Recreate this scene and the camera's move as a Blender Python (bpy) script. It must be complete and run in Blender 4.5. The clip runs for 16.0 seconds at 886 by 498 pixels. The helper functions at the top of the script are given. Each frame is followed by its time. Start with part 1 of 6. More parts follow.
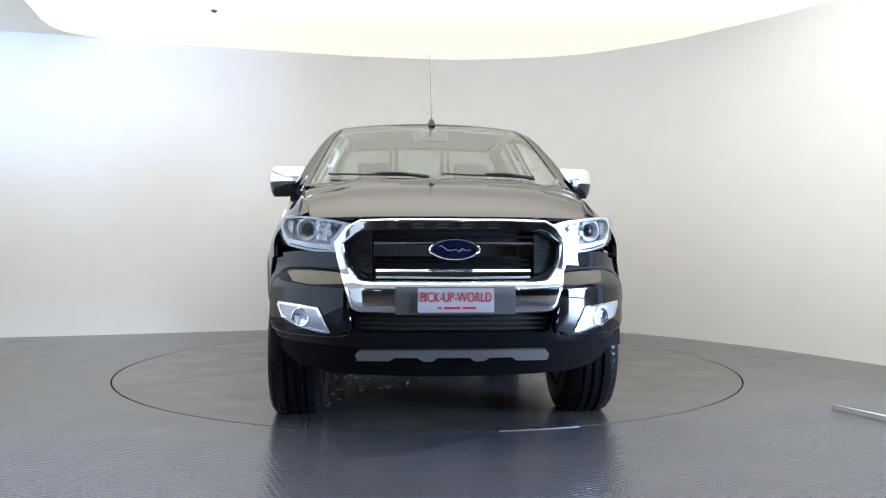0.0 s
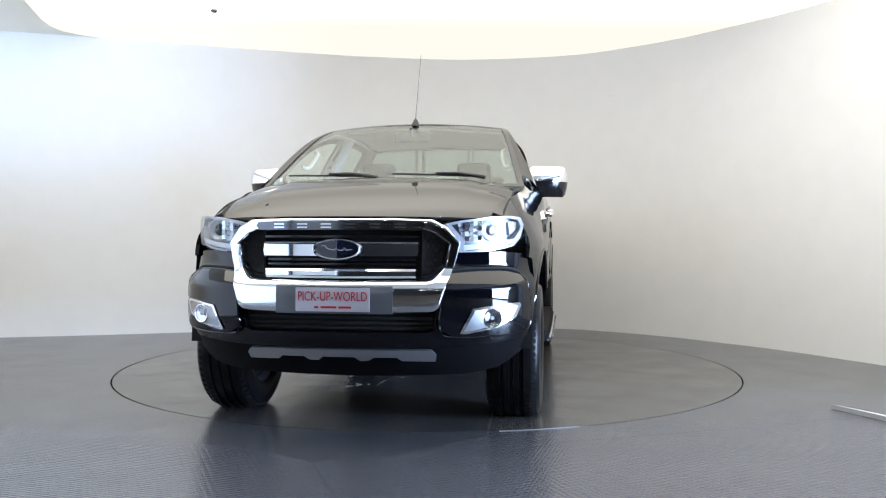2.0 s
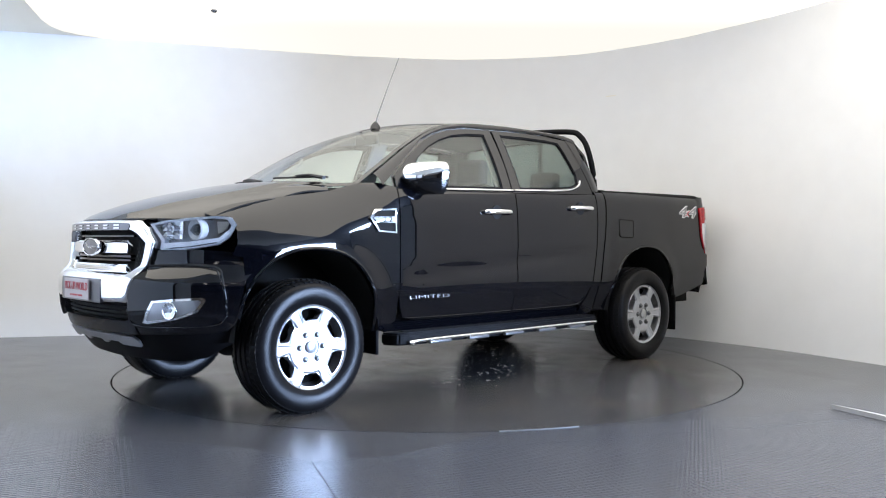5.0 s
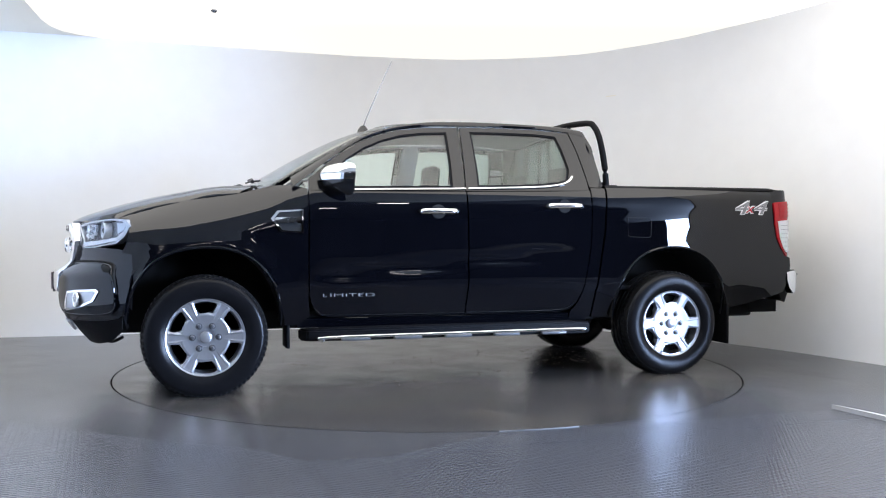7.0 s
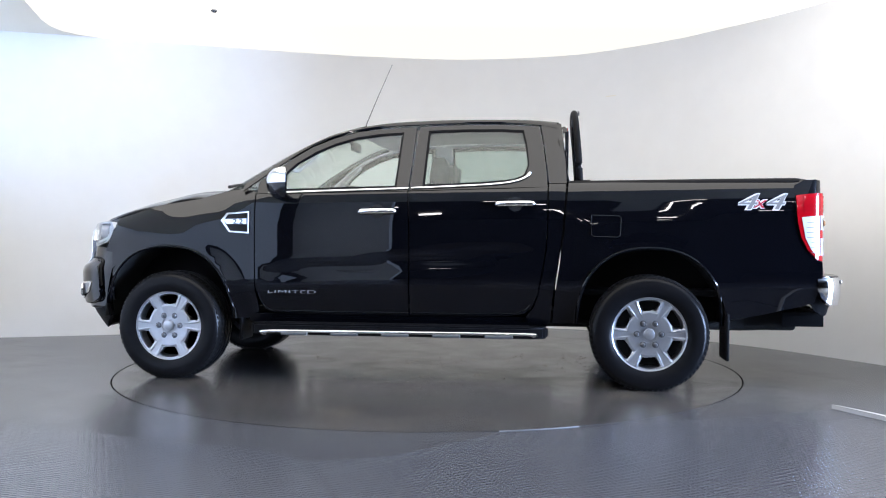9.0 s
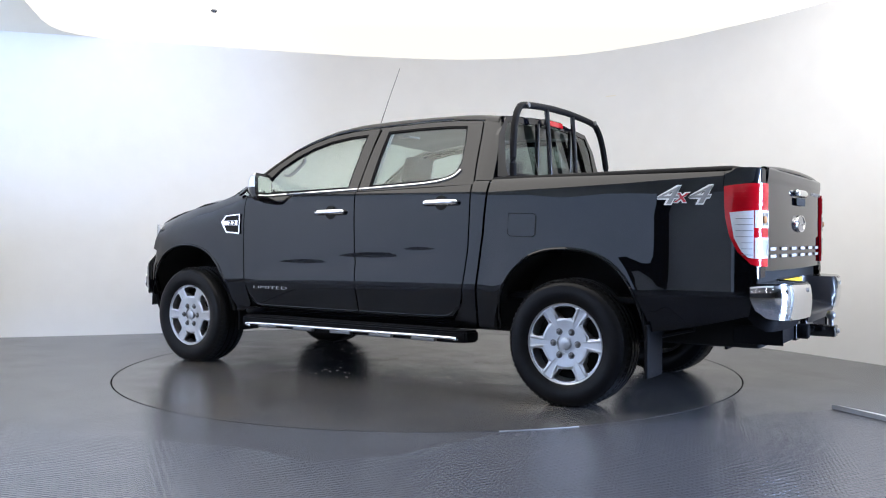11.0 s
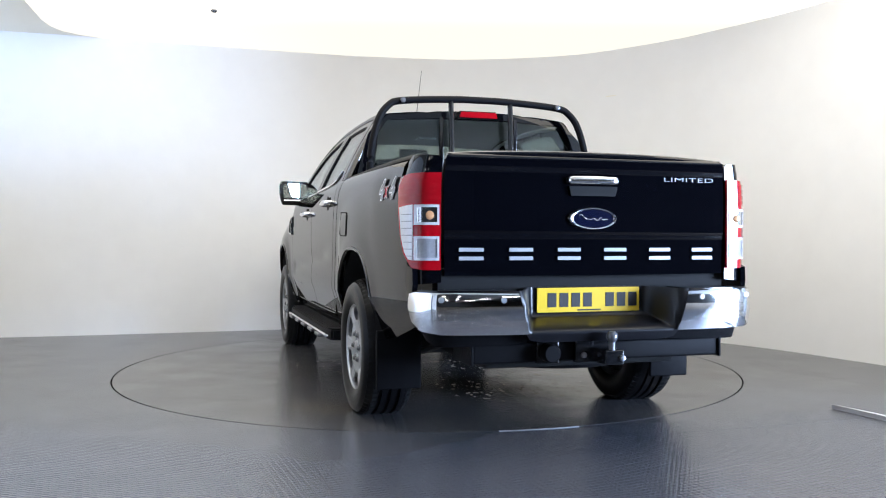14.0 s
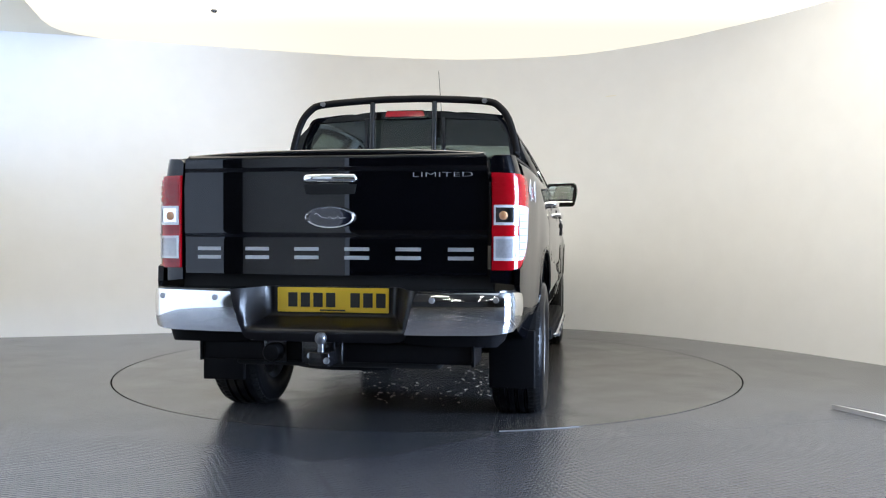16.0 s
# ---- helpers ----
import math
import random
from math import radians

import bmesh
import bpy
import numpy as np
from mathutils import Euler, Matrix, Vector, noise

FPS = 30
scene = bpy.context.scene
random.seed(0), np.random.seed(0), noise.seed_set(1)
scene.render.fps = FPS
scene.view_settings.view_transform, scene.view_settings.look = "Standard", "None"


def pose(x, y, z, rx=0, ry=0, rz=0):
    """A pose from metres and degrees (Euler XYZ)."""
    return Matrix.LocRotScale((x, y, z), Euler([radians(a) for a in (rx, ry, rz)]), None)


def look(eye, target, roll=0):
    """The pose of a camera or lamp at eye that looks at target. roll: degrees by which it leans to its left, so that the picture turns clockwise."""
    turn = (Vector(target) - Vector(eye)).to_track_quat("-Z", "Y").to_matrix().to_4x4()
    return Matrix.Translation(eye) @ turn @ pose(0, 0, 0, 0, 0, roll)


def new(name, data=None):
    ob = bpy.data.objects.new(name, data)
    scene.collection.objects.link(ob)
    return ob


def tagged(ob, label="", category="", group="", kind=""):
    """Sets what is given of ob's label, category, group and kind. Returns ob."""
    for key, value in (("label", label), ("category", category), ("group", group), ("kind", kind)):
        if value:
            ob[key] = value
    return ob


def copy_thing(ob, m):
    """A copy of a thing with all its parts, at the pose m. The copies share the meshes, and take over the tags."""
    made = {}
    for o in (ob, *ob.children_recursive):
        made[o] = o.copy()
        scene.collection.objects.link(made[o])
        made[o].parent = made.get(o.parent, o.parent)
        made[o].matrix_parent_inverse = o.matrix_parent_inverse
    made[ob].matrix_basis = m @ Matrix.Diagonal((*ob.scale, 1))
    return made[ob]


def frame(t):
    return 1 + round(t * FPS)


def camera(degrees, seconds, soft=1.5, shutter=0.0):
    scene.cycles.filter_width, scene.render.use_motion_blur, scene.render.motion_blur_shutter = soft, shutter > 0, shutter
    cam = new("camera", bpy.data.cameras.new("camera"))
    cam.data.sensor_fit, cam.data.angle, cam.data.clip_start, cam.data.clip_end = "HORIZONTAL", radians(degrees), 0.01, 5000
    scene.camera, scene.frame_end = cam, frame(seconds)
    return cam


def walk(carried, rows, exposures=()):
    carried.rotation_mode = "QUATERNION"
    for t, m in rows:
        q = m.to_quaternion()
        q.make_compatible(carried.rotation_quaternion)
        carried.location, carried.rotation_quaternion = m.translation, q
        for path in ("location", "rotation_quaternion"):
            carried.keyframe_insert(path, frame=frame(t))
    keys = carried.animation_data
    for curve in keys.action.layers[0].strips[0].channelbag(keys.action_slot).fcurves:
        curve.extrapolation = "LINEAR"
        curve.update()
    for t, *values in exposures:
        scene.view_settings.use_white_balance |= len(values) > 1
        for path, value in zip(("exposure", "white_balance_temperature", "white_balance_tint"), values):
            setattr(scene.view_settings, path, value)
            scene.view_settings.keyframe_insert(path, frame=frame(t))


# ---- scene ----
cam = camera(54.54, 16.0, soft=1.1)
CAM_POSE = pose(0, -6.521, 0.964, 90 - 0.681, -0.191, -0.916)
walk(cam, [(0.0, CAM_POSE), (16.0, CAM_POSE)], exposures=[(0.0, 0.30, 6220, 13), (4.0, 0.28, 6170, 14.2), (8.0, 0.34, 5950, 16.5), (11.5, 0.34, 5960, 16.5), (14.0, 0.34, 6180, 14.5), (16.0, 0.30, 6380, 12.5)])

# the pickup's heading in degrees on the turntable, and its offset from the table's centre
HEADINGS = [(0.0, -86.66), (0.5, -87.22), (1.0, -89.61), (1.5, -93.5), (2.0, -99.15), (2.5, -105.45), (3.0, -112.05),
            (3.5, -118.55), (4.0, -125.05), (4.5, -131.4), (5.0, -137.75), (5.5, -144.1), (6.0, -150.5), (6.5, -156.95), (7.0, -163.4),
            (7.5, -169.88), (8.0, -176.3), (8.5, -182.65), (9.0, -189.05), (9.5, -195.4), (10.0, -201.8), (10.5, -208.2), (11.0, -214.6),
            (11.5, -221.0), (12.0, -227.6), (12.5, -234.15), (13.0, -240.7), (13.5, -247.25), (14.0, -253.85), (14.5, -260.4),
            (15.0, -267.1), (15.5, -273.7), (16.0, -280.44)]
OFFSET = (0.058, -0.029)
TABLE_R = 2.253
CEIL = 2.94

# ---- light ----
world = bpy.data.worlds.new("world")
scene.world = world
world.use_nodes = True
wn = world.node_tree.nodes
sky = wn.new("ShaderNodeTexSky")
sky.sky_type, sky.sun_disc = "NISHITA", False
sky.sun_elevation, sky.sun_rotation = radians(35), radians(100)
world.node_tree.links.new(sky.outputs[0], wn["Background"].inputs[0])
wn["Background"].inputs[1].default_value = 0.08


def area(name, m, w, h, watts, colour):
    d = bpy.data.lights.new(name, "AREA")
    d.shape, d.size, d.size_y, d.energy, d.color = "RECTANGLE", w, h, watts, colour
    ob = new(name, d)
    ob.matrix_world = m
    return ob


# daylight in the glazed doorway on the bay's open side
area("daylight_doorway", look((10.0, -4.6, 1.6), (0.0, -3.4, 1.25)), 4.9, 3.1, 3900, (0.53, 0.71, 1.0))

# ---- materials ----
def material(name, colour, rough=0.5, metal=0.0, coat=0.0, coat_rough=0.03, spec=0.5, vary=0.0, scale=8.0, bump=0.0, bump_scale=200.0, emit=0.0,
             stain=0.0, rough_vary=0.0, coords="Object", clear=0.0):
    m = bpy.data.materials.new(name)
    m.use_nodes = True
    nt = m.node_tree
    n, l = nt.nodes, nt.links
    b = n["Principled BSDF"]
    b.inputs["Base Color"].default_value = (*colour, 1)
    b.inputs["Roughness"].default_value = rough
    b.inputs["Metallic"].default_value = metal
    b.inputs["Coat Weight"].default_value = coat
    b.inputs["Coat Roughness"].default_value = coat_rough
    b.inputs["Specular IOR Level"].default_value = spec
    b.inputs["Transmission Weight"].default_value = clear
    if emit:
        b.inputs["Emission Color"].default_value = (*colour, 1)
        b.inputs["Emission Strength"].default_value = emit
    tc = n.new("ShaderNodeTexCoord")
    if vary or stain or rough_vary:
        a = n.new("ShaderNodeTexNoise")
        a.inputs["Scale"].default_value, a.inputs["Detail"].default_value = scale, 8
        l.new(tc.outputs[coords], a.inputs["Vector"])
        c = n.new("ShaderNodeTexNoise")
        c.inputs["Scale"].default_value, c.inputs["Detail"].default_value = scale * 0.13, 5
        l.new(tc.outputs[coords], c.inputs["Vector"])
        add = n.new("ShaderNodeMath")
        add.operation = "ADD"
        l.new(a.outputs[0], add.inputs[0]), l.new(c.outputs[0], add.inputs[1])
        r = n.new("ShaderNodeMapRange")
        r.inputs["From Min"].default_value, r.inputs["From Max"].default_value = 0.6, 1.4
        r.inputs["To Min"].default_value, r.inputs["To Max"].default_value = 1 - vary, 1 + vary
        l.new(add.outputs[0], r.inputs["Value"])
        mix = n.new("ShaderNodeMix")
        mix.data_type, mix.blend_type = "RGBA", "MULTIPLY"
        mix.inputs[0].default_value = 1
        mix.inputs[6].default_value = (*colour, 1)
        l.new(r.outputs[0], mix.inputs[7])
        l.new(mix.outputs[2], b.inputs["Base Color"])
        if rough_vary:
            q = n.new("ShaderNodeMapRange")
            q.inputs["From Min"].default_value, q.inputs["From Max"].default_value = 0.6, 1.4
            q.inputs["To Min"].default_value, q.inputs["To Max"].default_value = max(0, rough - rough_vary), rough + rough_vary
            l.new(add.outputs[0], q.inputs["Value"]), l.new(q.outputs[0], b.inputs["Roughness"])
    if bump:
        g = n.new("ShaderNodeTexNoise")
        g.inputs["Scale"].default_value, g.inputs["Detail"].default_value = bump_scale, 4
        l.new(tc.outputs[coords], g.inputs["Vector"])
        bp = n.new("ShaderNodeBump")
        bp.inputs["Strength"].default_value, bp.inputs["Distance"].default_value = bump, 0.004
        l.new(g.outputs[0], bp.inputs["Height"]), l.new(bp.outputs[0], b.inputs["Normal"])
    return m


def glass(name, tint, base=0.03, rough=0.0):
    """Thin pane: see-through, with a mirror sheen that grows at glancing angles."""
    m = bpy.data.materials.new(name)
    m.use_nodes = True
    n, l = m.node_tree.nodes, m.node_tree.links
    n.remove(n["Principled BSDF"])
    t, g, f, x = n.new("ShaderNodeBsdfTransparent"), n.new("ShaderNodeBsdfGlossy"), n.new("ShaderNodeLayerWeight"), n.new("ShaderNodeMixShader")
    t.inputs[0].default_value = (*tint, 1)
    g.inputs["Roughness"].default_value = rough
    f.inputs["Blend"].default_value = 0.5
    p, q = n.new("ShaderNodeMath"), n.new("ShaderNodeMath")
    p.operation, q.operation = "POWER", "MULTIPLY_ADD"
    p.inputs[1].default_value, q.inputs[1].default_value, q.inputs[2].default_value = 5.0, 0.95, base
    l.new(f.outputs["Facing"], p.inputs[0]), l.new(p.outputs[0], q.inputs[0]), l.new(q.outputs[0], x.inputs[0])
    l.new(t.outputs[0], x.inputs[1]), l.new(g.outputs[0], x.inputs[2])
    l.new(x.outputs[0], n["Material Output"].inputs[0])
    return m


M_WALL = material("white_wall_paint", (0.900, 0.896, 0.885), 0.75, vary=0.025, scale=5, bump=0.05, bump_scale=120)
M_CEIL = material("white_ceiling_paint", (0.88, 0.83, 0.71), 0.8, vary=0.02, scale=4)


def luminous_material(name, colour):
    """Backlit stretch-fabric ceiling: glows least at the curved back edge; raised over the unseen front to brighten the
    walls.
    """
    m = bpy.data.materials.new(name)
    m.use_nodes = True
    n, l = m.node_tree.nodes, m.node_tree.links
    n.remove(n["Principled BSDF"])
    tc, sep, e, add = n.new("ShaderNodeTexCoord"), n.new("ShaderNodeSeparateXYZ"), n.new("ShaderNodeEmission"), n.new("ShaderNodeMath")
    l.new(tc.outputs["Object"], sep.inputs[0])

    def fade(axis, start, end, low, high):
        r = n.new("ShaderNodeMapRange")
        r.interpolation_type = "SMOOTHSTEP"
        r.inputs["From Min"].default_value, r.inputs["From Max"].default_value = start, end
        r.inputs["To Min"].default_value, r.inputs["To Max"].default_value = low, high
        l.new(sep.outputs[axis], r.inputs["Value"])
        return r

    add.operation = "ADD"
    l.new(fade("Y", GLOW_Y[0], GLOW_Y[1], GLOW[0], GLOW[1]).outputs[0], add.inputs[0])
    l.new(fade("X", -0.6, -2.6, 0.0, GLOW[2]).outputs[0], add.inputs[1])
    e.inputs[0].default_value = (*colour, 1)
    l.new(add.outputs[0], e.inputs[1]), l.new(e.outputs[0], n["Material Output"].inputs[0])
    return m


# glow at the back edge, boosted glow at the unseen front, extra at left
GLOW, GLOW_Y = (0.84, 3.0, 0.10), (1.6, -1.7)
M_LUMINOUS = luminous_material("luminous_ceiling_fabric", (1.0, 0.955, 0.81))
M_PAINT = material("black_car_paint", (0.0018, 0.002, 0.0034), 0.36, spec=0.0, coat=0.90, coat_rough=0.012, vary=0.15, scale=900)
M_PLASTIC = material("black_textured_plastic", (0.005, 0.005, 0.006), 0.5, spec=0.07, vary=0.15, scale=60, bump=0.15, bump_scale=700)
M_GLOSSBLACK = material("gloss_black_plastic", (0.007, 0.007, 0.008), 0.12)
M_SEMIGLOSS = material("semi_gloss_black", (0.004, 0.004, 0.006), 0.3, spec=0.35, vary=0.1, scale=40)
# near-black for dark parts, and for shade painted into gaps and recesses
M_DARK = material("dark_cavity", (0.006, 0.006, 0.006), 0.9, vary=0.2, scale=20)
M_CHROME = material("chrome", (0.83, 0.84, 0.86), 0.06, metal=1.0, vary=0.03, scale=4)
M_SATIN = material("satin_silver", (0.42, 0.43, 0.45), 0.32, metal=0.9, vary=0.05, scale=30)
M_ALLOY = material("alloy_silver", (0.46, 0.47, 0.49), 0.33, metal=0.85, vary=0.05, scale=40)
M_TYRE = material("tyre_rubber", (0.006, 0.006, 0.007), 0.28, spec=0.13, vary=0.25, scale=25, bump=0.1, bump_scale=300)
M_LUGS = material("tread_rubber", (0.009, 0.009, 0.009), 0.85, spec=0.15, vary=0.2, scale=40)
M_GLASS = glass("window_glass", (0.90, 0.94, 0.92), 0.045)
M_PRIVACY = glass("tinted_glass", (0.74, 0.80, 0.78), 0.05)
M_REARGLASS = glass("dark_rear_glass", (0.52, 0.57, 0.56), 0.06)
M_LENS = glass("clear_lens", (0.95, 0.965, 0.98), 0.012)
M_REDLENS = material("red_lens", (0.36, 0.003, 0.008), 0.12, spec=0.3, coat=0.4, vary=0.1, scale=60)
M_CLEARLENS = material("ribbed_clear_lens", (0.64, 0.64, 0.66), 0.25, metal=0.15, coat=0.5, vary=0.1, scale=60)
M_LAMPLIGHT = material("frosted_lens", (0.36, 0.36, 0.38), 0.3, metal=0.3, coat=1.0, vary=0.15, scale=90)
M_REFLECTOR = material("lamp_reflector", (0.8, 0.81, 0.83), 0.12, metal=1.0)
M_LAMPBACK = material("lamp_housing", (0.24, 0.245, 0.26), 0.25, metal=0.6, vary=0.15, scale=30)
M_BEZEL = material("satin_lamp_bezel", (0.42, 0.43, 0.45), 0.28, metal=0.45)
M_LAMPGREY = material("lamp_bezel_grey", (0.13, 0.132, 0.14), 0.3, metal=0.5)
M_DARKCHROME = material("smoked_chrome", (0.16, 0.16, 0.17), 0.16, metal=1.0)
M_LETTER = material("silver_lettering", (0.45, 0.46, 0.48), 0.35, metal=0.3)
M_LETTERWHITE = material("white_lettering", (0.72, 0.72, 0.73), 0.4)
M_LETTERGREY = material("grey_lettering", (0.22, 0.22, 0.23), 0.4, metal=0.2)
M_BADGE = material("badge_blue", (0.003, 0.005, 0.022), 0.15, coat=1.0)
M_YELLOW = material("yellow_plate", (0.80, 0.52, 0.02), 0.35, vary=0.04, scale=20)
M_INK = material("black_ink", (0.01, 0.01, 0.01), 0.5)
M_PLATE = material("silver_plate", (0.50, 0.47, 0.49), 0.35, metal=0.35, vary=0.06, scale=40)
M_REDINK = material("red_ink", (0.42, 0.012, 0.03), 0.45)
M_FABRIC = material("dark_seat_fabric", (0.022, 0.022, 0.024), 0.9, vary=0.2, scale=80, bump=0.3, bump_scale=500)
M_HEADLINER = material("grey_headliner", (0.42, 0.41, 0.39), 0.95, vary=0.05, scale=60)
M_DASH = material("dark_dashboard", (0.02, 0.02, 0.021), 0.6, vary=0.1, scale=100, bump=0.2, bump_scale=600)
M_MIRROR = material("mirror_glass", (0.85, 0.88, 0.88), 0.01, metal=1.0)
M_STRIP = material("white_metal_strip", (0.55, 0.55, 0.56), 0.35, metal=0.2, vary=0.05, scale=10)
M_SHOW = material("showroom_wall", (0.06, 0.057, 0.052), 0.8, vary=0.1, scale=2)
M_SHOWFLOOR = material("showroom_tiles", (0.20, 0.165, 0.125), 0.2, vary=0.1, scale=3)
M_SHOWLAMP = material("showroom_lamp", (1.0, 0.93, 0.82), 0.5, emit=30.0)
M_AMBER = material("amber_bulb", (0.55, 0.27, 0.12), 0.2, coat=1.0)


def floor_material(name, base, worn, rough, tread, dirt):
    """Grey painted floor: large blotches, fine scuffs and dirt, and the raised lozenges of tread plate where asked for."""
    m = bpy.data.materials.new(name)
    m.use_nodes = True
    n, l = m.node_tree.nodes, m.node_tree.links
    b = n["Principled BSDF"]
    tc = n.new("ShaderNodeTexCoord")

    def noise_node(scale, detail, dist=0.0):
        a = n.new("ShaderNodeTexNoise")
        a.inputs["Scale"].default_value, a.inputs["Detail"].default_value, a.inputs["Distortion"].default_value = scale, detail, dist
        l.new(tc.outputs["Object"], a.inputs["Vector"])
        return a

    def ramp(src, lo, hi, a=0.0, b=1.0):
        r = n.new("ShaderNodeMapRange")
        r.inputs["From Min"].default_value, r.inputs["From Max"].default_value = lo, hi
        r.inputs["To Min"].default_value, r.inputs["To Max"].default_value = a, b
        l.new(src.outputs[0], r.inputs["Value"])
        return r

    big, mid, fine = noise_node(0.7, 4, 0.4), noise_node(3.2, 10, 0.5), noise_node(45, 6)
    mask = n.new("ShaderNodeMath")
    mask.operation = "MULTIPLY"
    l.new(ramp(big, 0.45, 0.68).outputs[0], mask.inputs[0])
    l.new(ramp(mid, 0.42, 0.70, 0.0, dirt).outputs[0], mask.inputs[1])
    mix = n.new("ShaderNodeMix")
    mix.data_type = "RGBA"
    l.new(mask.outputs[0], mix.inputs[0])
    mix.inputs[6].default_value, mix.inputs[7].default_value = (*base, 1), (*worn, 1)
    speck = n.new("ShaderNodeMix")
    speck.data_type, speck.blend_type = "RGBA", "MULTIPLY"
    speck.inputs[0].default_value = 1
    l.new(mix.outputs[2], speck.inputs[6]), l.new(ramp(fine, 0.3, 0.7, 0.90, 1.10).outputs[0], speck.inputs[7])
    l.new(speck.outputs[2], b.inputs["Base Color"])
    l.new(ramp(mid, 0.3, 0.7, rough - 0.015, rough + (0.06 if dirt > 1 else 0.03)).outputs[0], b.inputs["Roughness"])
    b.inputs["Specular IOR Level"].default_value = 0.75
    bp = n.new("ShaderNodeBump")
    bp.inputs["Strength"].default_value, bp.inputs["Distance"].default_value = 0.12, 0.002
    l.new(fine.outputs[0], bp.inputs["Height"])
    last = bp
    if tread:
        mp = n.new("ShaderNodeMapping")
        mp.inputs["Rotation"].default_value = (0, 0, radians(17.5))
        br = n.new("ShaderNodeTexBrick")
        br.inputs["Scale"].default_value, br.inputs["Mortar Size"].default_value, br.inputs["Mortar Smooth"].default_value = 1.0, 0.0085, 0.9
        br.inputs["Brick Width"].default_value, br.inputs["Row Height"].default_value = 0.036, 0.0225
        l.new(tc.outputs["Object"], mp.inputs["Vector"]), l.new(mp.outputs[0], br.inputs["Vector"])
        b2 = n.new("ShaderNodeBump")
        b2.invert = True
        b2.inputs["Strength"].default_value, b2.inputs["Distance"].default_value = 0.28, 0.003
        l.new(br.outputs["Fac"], b2.inputs["Height"]), l.new(bp.outputs[0], b2.inputs["Normal"])
        last = b2
    l.new(last.outputs[0], b.inputs["Normal"])
    return m


M_FLOOR = floor_material("grey_floor_paint", (0.071, 0.074, 0.085), (0.078, 0.080, 0.088), 0.24, False, 0.6)
M_TABLE = floor_material("turntable_paint", (0.056, 0.055, 0.057), (0.105, 0.092, 0.076), 0.21, False, 1.4)
M_TREAD = floor_material("tread_plate", (0.072, 0.077, 0.094), (0.078, 0.083, 0.098), 0.23, True, 0.5)


# ---- mesh helpers ----
def finish(name, me, mat, parent, label=""):
    ob = new(name, me)
    if mat:
        me.materials.append(mat)
    if parent:
        ob.parent = parent
    if label:
        ob["label"] = label
    return ob


def part(name, bm, mat, parent=None, label="", smooth=True):
    me = bpy.data.meshes.new(name)
    bmesh.ops.recalc_face_normals(bm, faces=bm.faces)
    bm.to_mesh(me)
    bm.free()
    if smooth:
        me.polygons.foreach_set("use_smooth", [True] * len(me.polygons))
        me.set_sharp_from_angle(angle=radians(38))
    return finish(name, me, mat, parent, label)


def box_bm(bm, x0, x1, y0, y1, z0, z1, bevel=0.0, taper=None):
    vs = [bm.verts.new((x, y, z)) for z in (z0, z1) for x, y in ((x0, y0), (x1, y0), (x1, y1), (x0, y1))]
    if taper:
        for v in vs[4:]:
            v.co.x, v.co.y = v.co.x + taper[0] * (1 if v.co.x == x0 else -1), v.co.y + taper[1] * (1 if v.co.y == y0 else -1)
    fs = [bm.faces.new([vs[i] for i in q]) for q in ((3, 2, 1, 0), (4, 5, 6, 7), (0, 1, 5, 4), (1, 2, 6, 5), (2, 3, 7, 6), (3, 0, 4, 7))]
    if bevel:
        es = list({e for f in fs for e in f.edges})
        bmesh.ops.bevel(bm, geom=es, offset=bevel, segments=3, affect="EDGES", profile=0.6)
    return bm


def box(x0, x1, y0, y1, z0, z1, bevel=0.0, taper=None):
    return box_bm(bmesh.new(), x0, x1, y0, y1, z0, z1, bevel, taper)


def prism(loop, place, depth, bevel=0.0):
    """A flat outline of (u, v) pairs made solid: place(u, v, d) gives its point in space at depth d."""
    bm = bmesh.new()
    a = [bm.verts.new(place(u, v, 0.0)) for u, v in loop]
    b = [bm.verts.new(place(u, v, depth)) for u, v in loop]
    n = len(loop)
    bm.faces.new(a), bm.faces.new(b[::-1])
    for i in range(n):
        bm.faces.new((a[i], b[i], b[(i + 1) % n], a[(i + 1) % n]))
    if bevel:
        bmesh.ops.bevel(bm, geom=list(bm.edges), offset=bevel, segments=2, affect="EDGES")
    return bm


def lathe(profile, axis_place, seg=48, closed=False):
    """Turn (radius, along) pairs round an axis; axis_place(a, b, along) gives the point in space."""
    bm = bmesh.new()
    rings = []
    for r, h in profile:
        rings.append([bm.verts.new(axis_place(r * math.cos(2 * math.pi * k / seg), r * math.sin(2 * math.pi * k / seg), h)) for k in range(seg)])
    for i in range(len(rings) - 1 + closed):
        p, q = rings[i], rings[(i + 1) % len(rings)]
        for k in range(seg):
            bm.faces.new((p[k], p[(k + 1) % seg], q[(k + 1) % seg], q[k]))
    if not closed:
        if profile[0][0] > 1e-6:
            bm.faces.new(rings[0][::-1])
        if profile[-1][0] > 1e-6:
            bm.faces.new(rings[-1])
    return bm


def smooth_path(points, per=6):
    """Catmull-Rom curve through the points."""
    pts = [Vector(q) for q in points]
    out = []
    for i in range(len(pts) - 1):
        a, b, c, d = pts[max(i - 1, 0)], pts[i], pts[i + 1], pts[min(i + 2, len(pts) - 1)]
        for k in range(per):
            t = k / per
            out.append(0.5 * (2 * b + (c - a) * t + (2 * a - 5 * b + 4 * c - d) * t * t + (3 * b - a - 3 * c + d) * t ** 3))
    return out + [pts[-1]]


